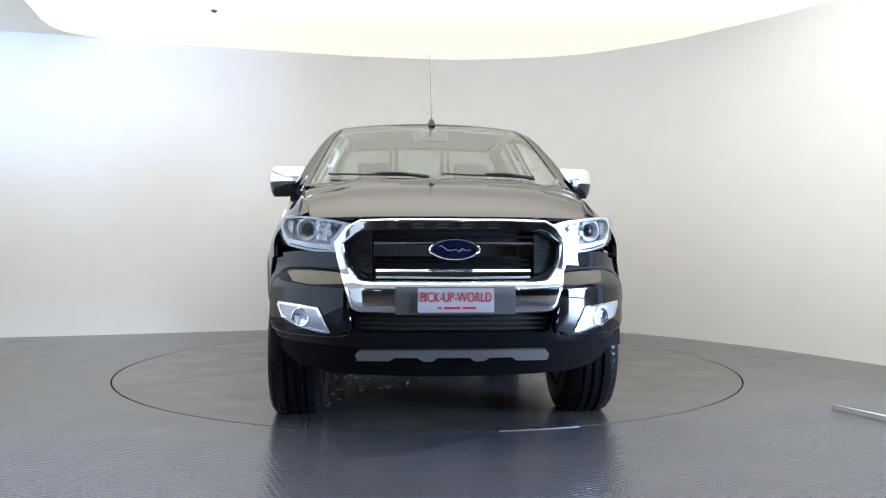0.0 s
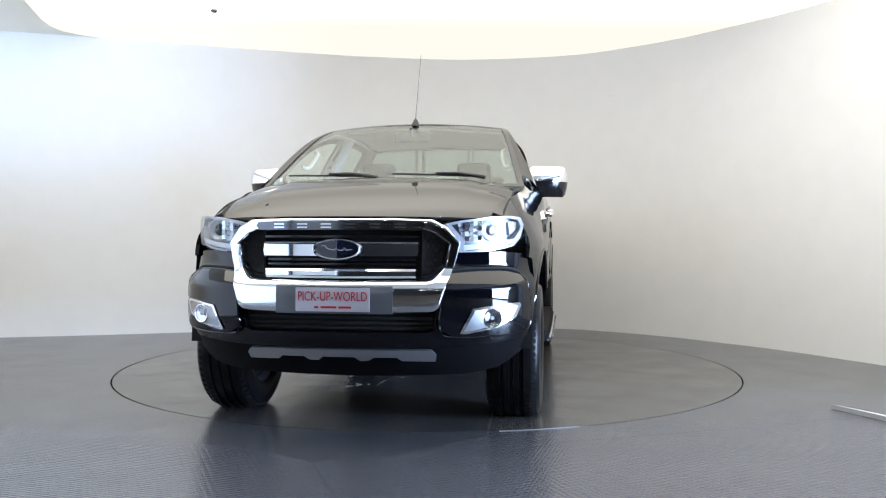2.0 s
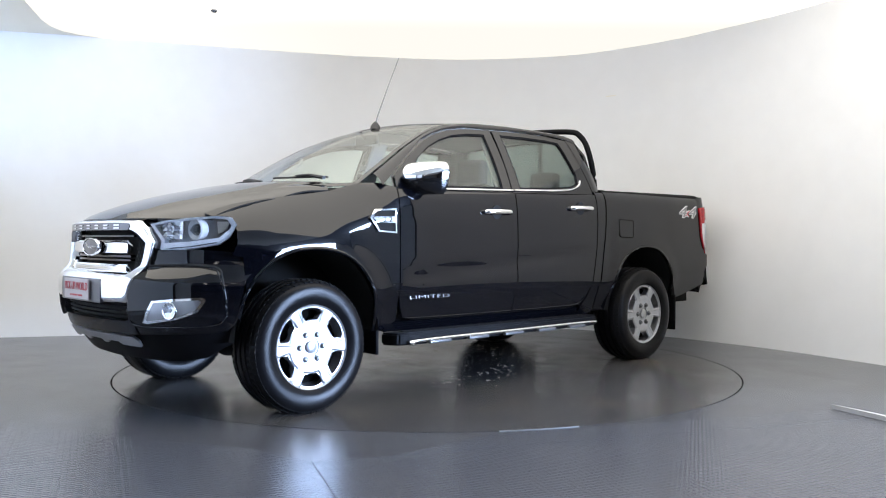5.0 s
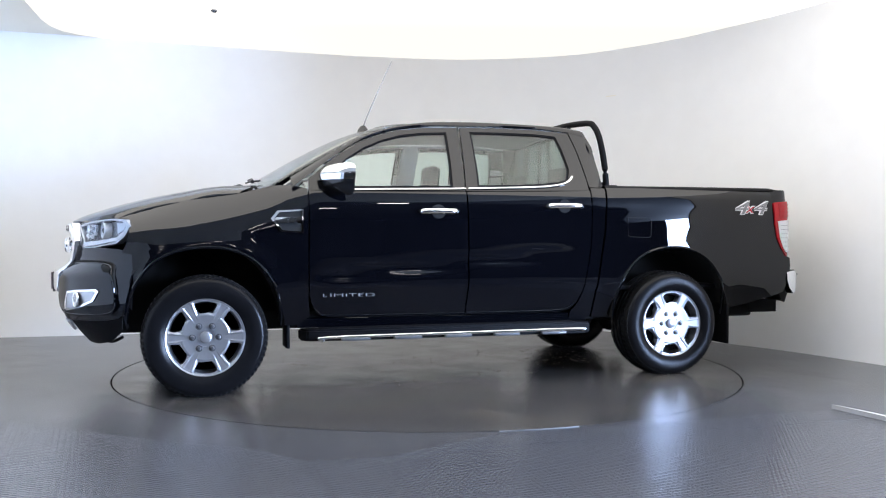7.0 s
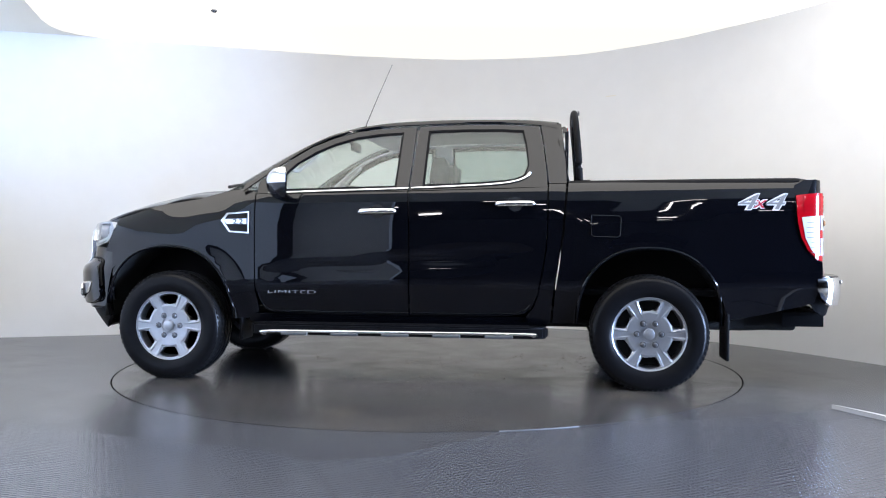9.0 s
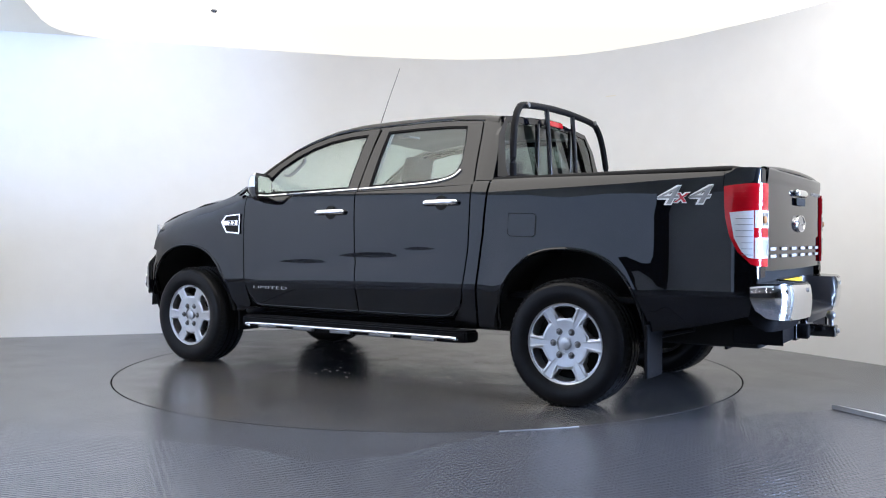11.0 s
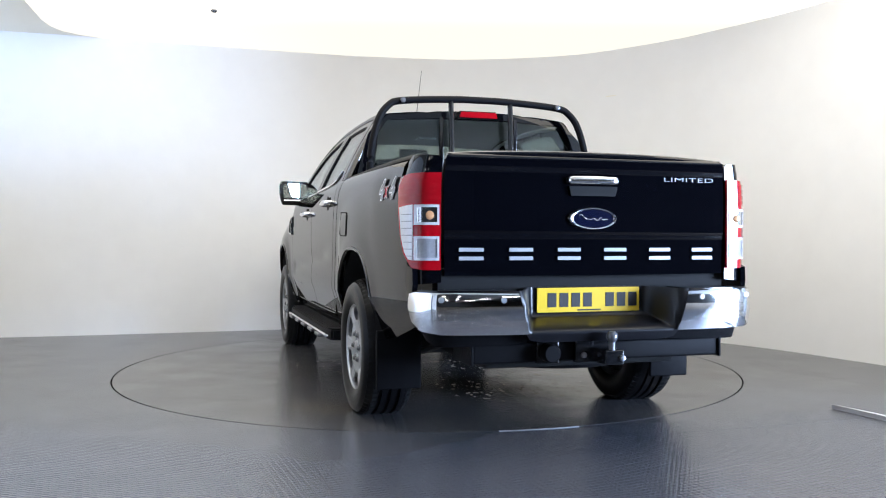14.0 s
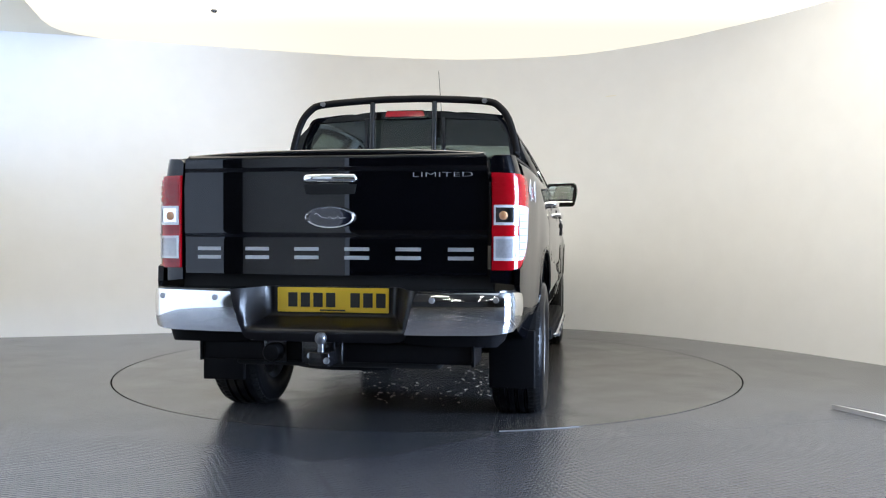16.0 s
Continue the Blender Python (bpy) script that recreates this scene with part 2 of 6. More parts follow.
def tube(path, radius, seg=12, flat=1.0):
    bm = bmesh.new()
    rings = []
    up = Vector((0.01, 0.02, 1)).normalized()
    for i, q in enumerate(path):
        d = (path[min(i + 1, len(path) - 1)] - path[max(i - 1, 0)]).normalized()
        a = d.cross(up)
        if a.length < 0.1:
            a = d.cross(Vector((1, 0, 0)))
        a.normalize()
        b = a.cross(d).normalized()
        r = radius[i] if isinstance(radius, (list, tuple)) else radius
        rings.append([bm.verts.new(q + a * r * math.cos(2 * math.pi * k / seg) + b * r * flat * math.sin(2 * math.pi * k / seg)) for k in range(seg)])
    for p, q in zip(rings, rings[1:]):
        for k in range(seg):
            bm.faces.new((p[k], p[(k + 1) % seg], q[(k + 1) % seg], q[k]))
    bm.faces.new(rings[0][::-1]), bm.faces.new(rings[-1])
    return bm


def panel(name, loop, fmap, mat, parent, out, step=0.06, thick=0.012, hole=None, label="", cuts=None):
    """A curved sheet: the flat outline (u, v), with an opening if given (same number of points), laid on the surface fmap(u, v), with thickness.
    Its shading follows the surface itself."""
    bm = bmesh.new()
    a = [bm.verts.new((u, v, 0)) for u, v in loop]
    if hole:
        b = [bm.verts.new((u, v, 0)) for u, v in hole]
        n = len(a)
        for i in range(n):
            bm.faces.new((a[i], a[(i + 1) % n], b[(i + 1) % n], b[i]))
    else:
        bm.faces.new(a)
    us, vs = [u for u, v in loop], [v for u, v in loop]
    for lo, hi, no in ((min(us), max(us), (1, 0, 0)), (min(vs), max(vs), (0, 1, 0))):
        c = (math.floor(lo / step) + 1) * step
        while c < hi - 1e-4:
            co = (c, 0, 0) if no[0] else (0, c, 0)
            bmesh.ops.bisect_plane(bm, geom=bm.verts[:] + bm.edges[:] + bm.faces[:], plane_co=co, plane_no=no, dist=1e-6)
            c += step
    bmesh.ops.remove_doubles(bm, verts=bm.verts, dist=1e-5)
    bm.verts.index_update()
    out = Vector(out)
    co, nr = [], []
    e = 0.004
    for v in bm.verts:
        u, w = v.co.x, v.co.y
        p = Vector(fmap(u, w))
        du, dw = Vector(fmap(u + e, w)) - Vector(fmap(u - e, w)), Vector(fmap(u, w + e)) - Vector(fmap(u, w - e))
        q = du.cross(dw).normalized()
        if q.dot(out) < 0:
            q = -q
        co.append(p), nr.append(q)
    n = len(co)
    verts = co + [p - q * thick for p, q in zip(co, nr)]
    faces, norms = [], []
    for f in bm.faces:
        ids = [v.index for v in f.verts]
        fn = (co[ids[1]] - co[ids[0]]).cross(co[ids[2]] - co[ids[0]])
        for k in range(1, len(ids) - 1):
            fn += (co[ids[k]] - co[ids[0]]).cross(co[ids[k + 1]] - co[ids[0]])
        if fn.dot(nr[ids[0]]) < 0:
            ids = ids[::-1]
        faces.append(ids), norms.extend(nr[i] for i in ids)
        back = [i + n for i in ids[::-1]]
        faces.append(back), norms.extend(-nr[i - n] for i in back)
    have = set()
    for ids in faces[::2]:
        for k in range(len(ids)):
            have.add((ids[k], ids[(k + 1) % len(ids)]))
    for i, j in have:
        if (j, i) not in have:
            q = (j, i, i + n, j + n)
            fn = (verts[q[1]] - verts[q[0]]).cross(verts[q[2]] - verts[q[0]]).normalized()
            faces.append(q), norms.extend([fn] * 4)
    bm.free()
    me = bpy.data.meshes.new(name)
    me.from_pydata([tuple(v) for v in verts], [], faces)
    me.update()
    me.polygons.foreach_set("use_smooth", [True] * len(me.polygons))
    me.normals_split_custom_set([tuple(v) for v in norms])
    return finish(name, me, mat, parent, label)


def empty(name, label, category, group=""):
    return tagged(new(name), label, category, group)


def text_mesh(name, body, size, m, mat, parent, depth=0.002, width=None, label="", shear=0.0, bold=0.0):
    """Raised lettering in the built-in font, centred on m; width fixes its length."""
    cu = bpy.data.curves.new(name, "FONT")
    cu.body, cu.size, cu.extrude, cu.align_x, cu.align_y, cu.shear = body, size, depth, "CENTER", "CENTER", shear
    cu.offset = bold
    tmp = new(name, cu)
    bpy.context.view_layer.update()
    me = bpy.data.meshes.new_from_object(tmp.evaluated_get(bpy.context.evaluated_depsgraph_get()))
    bpy.data.objects.remove(tmp)
    bpy.data.curves.remove(cu)
    xs = [v.co.x for v in me.vertices]
    k = width / (max(xs) - min(xs)) if width else 1
    me.transform(m @ Matrix.Diagonal((k, 1, 1, 1)))
    return finish(name, me, mat, parent, label)


# ---- the bay ----
WALL_PLAN = [(-4.12, 1.79), (-3.14, 2.06), (-2.1, 2.39), (-1.0, 2.72), (0.0, 2.9), (0.6, 2.9), (1.46, 2.68), (1.98, 2.32), (2.42, 1.88), (2.64, 1.58),
             (3.03, 1.0), (3.32, 0.42), (3.54, -0.1), (3.68, -0.7), (3.76, -1.2), (3.78, -1.7)]


def ribbon_wall(name, plan, z0, z1, thick, mat, label, per=8):
    path = smooth_path([(x, y, 0) for x, y in plan], per)
    bm = bmesh.new()
    cols = []
    for i, q in enumerate(path):
        d = (path[min(i + 1, len(path) - 1)] - path[max(i - 1, 0)]).normalized()
        o = q + Vector((-d.y, d.x, 0)) * thick
        cols.append([bm.verts.new((a.x, a.y, z)) for a in (q, o) for z in (z0, z1)])
    for a, b in zip(cols, cols[1:]):
        bm.faces.new((a[0], b[0], b[1], a[1])), bm.faces.new((a[2], a[3], b[3], b[2])), bm.faces.new((a[1], b[1], b[3], a[3]))
        bm.faces.new((a[0], a[2], b[2], b[0]))
    for c in (cols[0], cols[-1]):
        bm.faces.new((c[0], c[1], c[3], c[2]))
    return tagged(part(name, bm, mat), label, "wall", kind="structure")


ribbon_wall("wall_curved", WALL_PLAN, -0.02, CEIL, 0.12, M_WALL, "white painted curved studio wall behind the turntable")
tagged(part("wall_left", box(-4.26, -4.13, -6.6, 1.85, -0.02, CEIL), M_WALL, smooth=False), "white painted side wall of the studio bay", "wall", kind="structure")
tagged(part("wall_return", box(-4.13, -2.6, -7.2, -7.08, -0.02, CEIL), M_WALL, smooth=False), "white painted return wall beside the bay's open side", "wall", kind="structure")
# unseen enclosure added round the doorway lamp; its dark faces keep reflections dark
tagged(part("wall_annex_end", box(10.1, 10.22, -7.2, -7.1, -0.02, CEIL), M_SHOW, smooth=False), "grey wall beside the glazed shopfront", "wall", kind="structure")
tagged(part("wall_annex_side", box(3.78, 10.22, -1.72, -1.6, -0.02, CEIL), M_SHOW, smooth=False), "dark grey wall of the side passage", "wall", kind="structure")
tagged(part("shopfront_blind", box(10.12, 10.22, -7.1, -1.72, -0.02, CEIL), M_WALL, smooth=False), "white blind behind the bright shopfront", "wall", kind="structure")
tagged(part("annex_floor", box(3.96, 10.22, -7.2, -1.6, -0.06, -0.002), M_SHOWFLOOR, smooth=False), "tiled floor of the side passage", "floor", kind="structure")
tagged(part("annex_ceiling", box(4.0, 10.22, -7.2, -1.6, CEIL, CEIL + 0.1), M_SHOW, smooth=False), "dark ceiling of the side passage", "ceiling", kind="structure")
fabric = [(-3.2, -2.8), (-3.2, 0.0), (-3.34, 0.6), (-3.5, 1.3), (-3.53, 1.55), (-3.49, 1.75), (-3.38, 1.90), (-3.2, 2.05), (-2.3, 2.45), (-1.0, 2.95), (0.0, 3.05), (1.0, 3.0), (2.2, 2.4), (3.9, 0.6), (3.9, -2.8)]
tagged(part("ceiling_light", prism(fabric, lambda u, v, d: (u, v, CEIL - d), 0.012), M_LUMINOUS, smooth=False), "backlit white fabric light ceiling", "ceiling light", kind="structure")
tagged(part("ceiling", box(-4.3, 4.0, -7.2, 3.1, CEIL, CEIL + 0.1), M_CEIL, smooth=False), "white painted flat ceiling", "ceiling", kind="structure")

# the showroom behind the camera
tagged(part("showroom_floor", box(-12, 12, -22, -7.2, -0.06, -0.004), M_SHOWFLOOR, smooth=False), "dark polished tile floor", "floor", kind="structure")
tagged(part("showroom_ceiling", box(-12, 12, -22, -7.2, 3.6, 3.7), M_SHOW, smooth=False), "dark showroom ceiling", "ceiling", kind="structure")
for nm, bx in (("wall_showroom_far", (-12, 12, -22.1, -22)), ("wall_showroom_west", (-12.1, -12, -22, -7.2)), ("wall_showroom_east", (12, 12.1, -22, -7.2)),
               ("wall_showroom_front_west", (-12, -4.13, -7.2, -7.1)), ("wall_showroom_front_east", (10.1, 12, -7.2, -7.1))):
    tagged(part(nm, box(*bx, -0.02, 3.7), M_SHOW, smooth=False), "grey showroom wall", "wall", kind="structure")
tagged(part("wall_lintel", box(-4.13, 10.1, -7.2, -7.1, CEIL, 3.7), M_SHOW, smooth=False), "grey wall above the bay's open side", "wall", kind="structure")

lamp_bm = box(-0.32, 0.32, -0.05, 0.05, -0.05, 0.0, 0.01)
tube_lamp = tagged(part("showroom_lamp", lamp_bm, M_SHOWLAMP), "short white fluorescent showroom lamp", "ceiling lamp", "showroom lamps")
tube_lamp.matrix_basis = pose(-5.0, -10.0, 3.58)
for ly in (-10.0, -13.0, -16.5):
    for lx in (-5.0, -1.6, 1.8, 5.2):
        if (lx, ly) != (-5.0, -10.0):
            copy_thing(tube_lamp, pose(lx, ly, 3.58))

# floor outside the turntable, a ring-shaped hole for the table
def ring_floor(name, r0, x0, x1, y0, y1, mat):
    bm = bmesh.new()
    inner, outer = [], []
    N = 180
    for k in range(N):
        a = 2 * math.pi * k / N
        c, s = math.cos(a), math.sin(a)
        t = min((x1 if c > 0 else x0) / c if abs(c) > 1e-9 else 1e9, (y1 if s > 0 else y0) / s if abs(s) > 1e-9 else 1e9)
        inner.append([bm.verts.new((r0 * c, r0 * s, z)) for z in (0, -0.03)])
        outer.append(bm.verts.new((t * c, t * s, 0)))
    for k in range(N):
        j = (k + 1) % N
        bm.faces.new((inner[k][0], inner[j][0], outer[j], outer[k]))
        bm.faces.new((inner[k][1], inner[j][1], inner[j][0], inner[k][0]))
    return part(name, bm, mat, smooth=False)


tagged(ring_floor("floor", TABLE_R + 0.005, -4.2, 3.95, -7.2, 3.1, M_FLOOR), "grey painted studio floor with scuffs", "floor", kind="structure")
# sheet coloured near-black so that the ring gap reads as shaded
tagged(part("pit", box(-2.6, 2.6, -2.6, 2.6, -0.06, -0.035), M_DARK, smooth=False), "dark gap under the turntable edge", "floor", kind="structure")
table = lathe([(0.0, 0.0), (TABLE_R - 0.006, 0.0), (TABLE_R - 0.005, -0.03), (0.0, -0.03)], lambda a, b, h: (a, b, h), 180)
turntable = tagged(part("turntable", table, M_TABLE, smooth=False), "round grey painted turntable disc with dried mud marks", "turntable")


# ---- floor plates and small fittings ----
def plate(name, loop, z, thick, mat, label, bevel=0.0):
    return tagged(part(name, prism(loop, lambda u, v, d: (u, v, z - d), thick, bevel), mat, smooth=False), label, "floor plate", kind="structure")


E1, E2 = Vector((0.955, 0.297)), Vector((0.297, -0.955))
c0 = Vector((-0.50, -2.83))
plate("floor_plate_east", [tuple(c0), tuple(c0 + E1 * 4.3), tuple(c0 + E1 * 4.3 + E2 * 3.0), tuple(c0 + E2 * 3.0)], 0.004, 0.006, M_TREAD, "dark grey steel tread plate laid on the floor")
c1 = Vector((0.36, -2.28))
plate("floor_plate_strip", [tuple(c1 - E1 * 0.06 + E2 * 0.02), tuple(c1 + E1 * 3.4), tuple(c1 + E1 * 3.4 + E2 * 0.262), tuple(c1 - E1 * 0.62 + E2 * 0.262), tuple(c1 - E1 * 0.3 + E2 * 0.12)], 0.003, 0.005, M_TREAD, "dark grey steel tread plate beside the turntable")
plate("floor_plate_west", [(-4.1, -1.75), (-2.55, -1.75), (-2.2, -1.98), (-1.8, -2.2), (-1.3, -2.42), (-0.8, -2.60), tuple(c0 - E1 * 0.004), tuple(c0 + E2 * 3.0 - E1 * 0.004), (-4.1, -5.7)], 0.003, 0.005, M_TREAD, "dark grey steel tread plate laid on the floor")
# metal rim edge modelled only where it glints, tapering as the highlight does
arc = [radians(-81 + 11 * k / 24) for k in range(25)]
rim_arc = [((TABLE_R + 0.008) * math.cos(t), (TABLE_R + 0.008) * math.sin(t)) for t in arc]
rim_arc += [((TABLE_R + 0.008 + 0.0035 * (1 - k / 26)) * math.cos(t), (TABLE_R + 0.008 + 0.0035 * (1 - k / 26)) * math.sin(t)) for k, t in reversed(list(enumerate(arc)))]
tagged(part("joint_strip", prism(rim_arc, lambda u, v, d: (u, v, 0.0042 - d), 0.005), M_SATIN, smooth=False), "bright worn metal edge beside the turntable", "strip", kind="structure")
g0, gd, gn = Vector((2.30, -1.66)), Vector((0.36, -0.933)), Vector((0.933, 0.36))
tagged(part("ramp_edge", prism([tuple(g0), tuple(g0 + gd * 0.25 + gn * 0.022), tuple(g0 + gd * 1.5 + gn * 0.03), tuple(g0 + gd * 1.5 - gn * 0.012), tuple(g0 + gd * 0.25 - gn * 0.006)], lambda u, v, d: (u, v, 0.028 - d), 0.028, 0.002), M_STRIP, smooth=False), "white metal ramp edge lying on the floor", "metal strip")
sensor = tagged(part("ceiling_sensor", lathe([(0.0, 0.0), (0.026, 0.0), (0.026, -0.009), (0.017, -0.019), (0.0, -0.021)], lambda a, b, h: (-1.86 + a, 0.94 + b, CEIL - 0.012 + h), 24), M_LAMPGREY), "small grey round ceiling sensor", "sensor")
tagged(part("wall_mark", box(-0.055, 0.055, -0.004, 0.0, -0.004, 0.004), M_CEIL, smooth=False), "small pale scuff on the wall", "scuff", kind="structure").matrix_basis = pose(1.88, 2.375, 2.45, 0, 0, -38)

# dried mud chips and grit that ride round on the turntable
random.seed(7)
grit = bmesh.new()
heaps = [(random.uniform(-1.2, 1.2), random.uniform(-0.75, 0.75)) for k in range(14)]
for k in range(280):
    hx, hy = heaps[k % 14]
    x, y = hx + random.gauss(0, 0.22), hy + random.gauss(0, 0.12)
    w, h, z = random.uniform(0.003, 0.016) * (1.7 if k % 9 == 0 else 1), random.uniform(0.002, 0.007), random.uniform(0.001, 0.004)
    t2 = random.uniform(0, 3.1)
    ring = [(w, 0), (w * 0.5, h), (-w * 0.6, h * 0.8), (-w, -h * 0.1), (-w * 0.2, -h), (w * 0.7, -h * 0.6)]
    low = [grit.verts.new((x + u * math.cos(t2) - v * math.sin(t2), y + u * math.sin(t2) + v * math.cos(t2), 0.0005)) for u, v in ring]
    top = [grit.verts.new((q.co.x * 0.9 + x * 0.1, q.co.y * 0.9 + y * 0.1, z)) for q in low]
    grit.faces.new(top)
    for i in range(6):
        grit.faces.new((low[i], low[(i + 1) % 6], top[(i + 1) % 6], top[i]))
M_MUD = material("dried_mud", (0.30, 0.27, 0.23), 0.85, vary=0.5, scale=9)
part("grit", grit, M_MUD, turntable, "scattered dried mud chips", smooth=False)["kind"] = "stuff"

# ---- the pickup: x forward, y to its left, z up, origin on the floor midway between the axles ----
truck = empty("pickup_truck", "black double cab pickup truck with chrome grille and silver alloy wheels", "pickup truck")


def interp(x, xs, ys):
    return float(np.interp(x, xs, ys))


def sstep(a, b, x):
    t = min(1, max(0, (x - a) / (b - a)))
    return t * t * (3 - 2 * t)


def spline_fn(xs, ys):
    """Smooth curve through increasing xs (monotone slopes)."""
    xs, ys = list(xs), list(ys)
    d = [(ys[i + 1] - ys[i]) / (xs[i + 1] - xs[i]) for i in range(len(xs) - 1)]
    m = [d[0]] + [0 if d[i - 1] * d[i] <= 0 else 2 * d[i - 1] * d[i] / (d[i - 1] + d[i]) for i in range(1, len(d))] + [d[-1]]

    def f(x):
        if x <= xs[0]:
            return ys[0] + m[0] * (x - xs[0])
        if x >= xs[-1]:
            return ys[-1] + m[-1] * (x - xs[-1])
        i = max(k for k in range(len(xs) - 1) if xs[k] <= x)
        h = xs[i + 1] - xs[i]
        t = (x - xs[i]) / h
        return ((1 + 2 * t) * (1 - t) ** 2 * ys[i] + t * (1 - t) ** 2 * h * m[i] + t * t * (3 - 2 * t) * ys[i + 1] + t * t * (t - 1) * h * m[i + 1])

    return f


AXLE, HUB_Z, TYRE_R = 1.61, 0.363, 0.375
ARCH_A, ARCH_B, ARCH_Z = 0.455, 0.49, 0.42


def arch_rho(x, z):
    r = 9.0
    for c in (AXLE, -AXLE):
        u, w = abs(x - c) / ARCH_A, max(0.0, z - ARCH_Z) / ARCH_B
        r = min(r, (u ** 2.3 + w ** 2.3) ** (1 / 2.3))
    return r


plan_w = spline_fn([-2.72, -2.6, -2.4, -2.0, -1.0, 0.0, 1.0, 1.5, 1.85, 2.05, 2.2, 2.3], [0.852, 0.868, 0.884, 0.906, 0.920, 0.925, 0.926, 0.928, 0.915, 0.885, 0.83, 0.76])
shoulder_k = spline_fn([-2.7, -1.1, -1.0, 0.9, 1.1, 1.5, 2.2], [0.05, 0.05, 0.045, 0.05, 0.08, 0.14, 0.16])
shoulder_s = spline_fn([-2.7, -1.1, 0.9, 1.2, 1.6, 2.2], [1.12, 1.08, 1.08, 1.02, 0.93, 0.90])
shoulder_t = spline_fn([-2.7, -1.1, 0.9, 1.2, 1.6, 2.2], [1.335, 1.32, 1.30, 1.27, 1.21, 1.09])


def side_y(x, z):
    """Half width of the lower body."""
    w = plan_w(x)
    if z < 0.67:
        w -= 0.29 * (0.67 - z) * sstep(0.67, 0.61, z)
    s, t = shoulder_s(x), shoulder_t(x)
    if z > s:
        q = (z - s) / max(0.05, t - s)
        soft = sstep(0.95, 1.25, x)
        w -= shoulder_k(x) * (soft * q ** 2.2 + (1 - soft) * (0.30 * q + 0.70 * max(0.0, q) ** 6))
    r = arch_rho(x, z)
    w += (0.016 if x > 0 else 0.008) * math.exp(-((r - 1.0) / 0.17) ** 2)
    # haunch over the rear wheel
    w += 0.007 * sstep(1.66, 1.36, r) * sstep(-1.10, -1.24, x) * sstep(-2.05, -1.55, x) * sstep(0.55, 0.8, z)
    door = sstep(0.98, 0.80, x) * sstep(-0.95, -0.5, x)
    w -= 0.011 * door * math.exp(-((z - (0.805 - 0.085 * x)) / 0.042) ** 2)
    return w


def glass_y(z):
    """Half width of the cab above the waistline."""
    t = z - 1.28
    return 0.876 - 0.40 * t - 0.30 * t * t


def arch_loop(c, x_from, x_to, n=26):
    """Points along the wheel arch, from the x_from end to the x_to end."""
    pts = []
    for k in range(n + 1):
        a = math.pi * k / n
        u, w = math.cos(a), math.sin(a)
        u, w = math.copysign(abs(u) ** (2 / 2.3), u), abs(w) ** (2 / 2.3)
        pts.append((c + ARCH_A * u, ARCH_Z + ARCH_B * w))
    return pts if x_from > x_to else pts[::-1]


GAP = 0.005
TRIMS = {}
door_split = spline_fn([0.4, 0.55, 0.9, 1.15, 1.3, 1.72], [-0.05, -0.065, -0.065, -0.06, -0.055, -0.085])
hood_edge = spline_fn([1.40, 1.55, 1.9, 2.08, 2.2], [1.245, 1.222, 1.172, 1.128, 1.08])   # fender top beside the hood

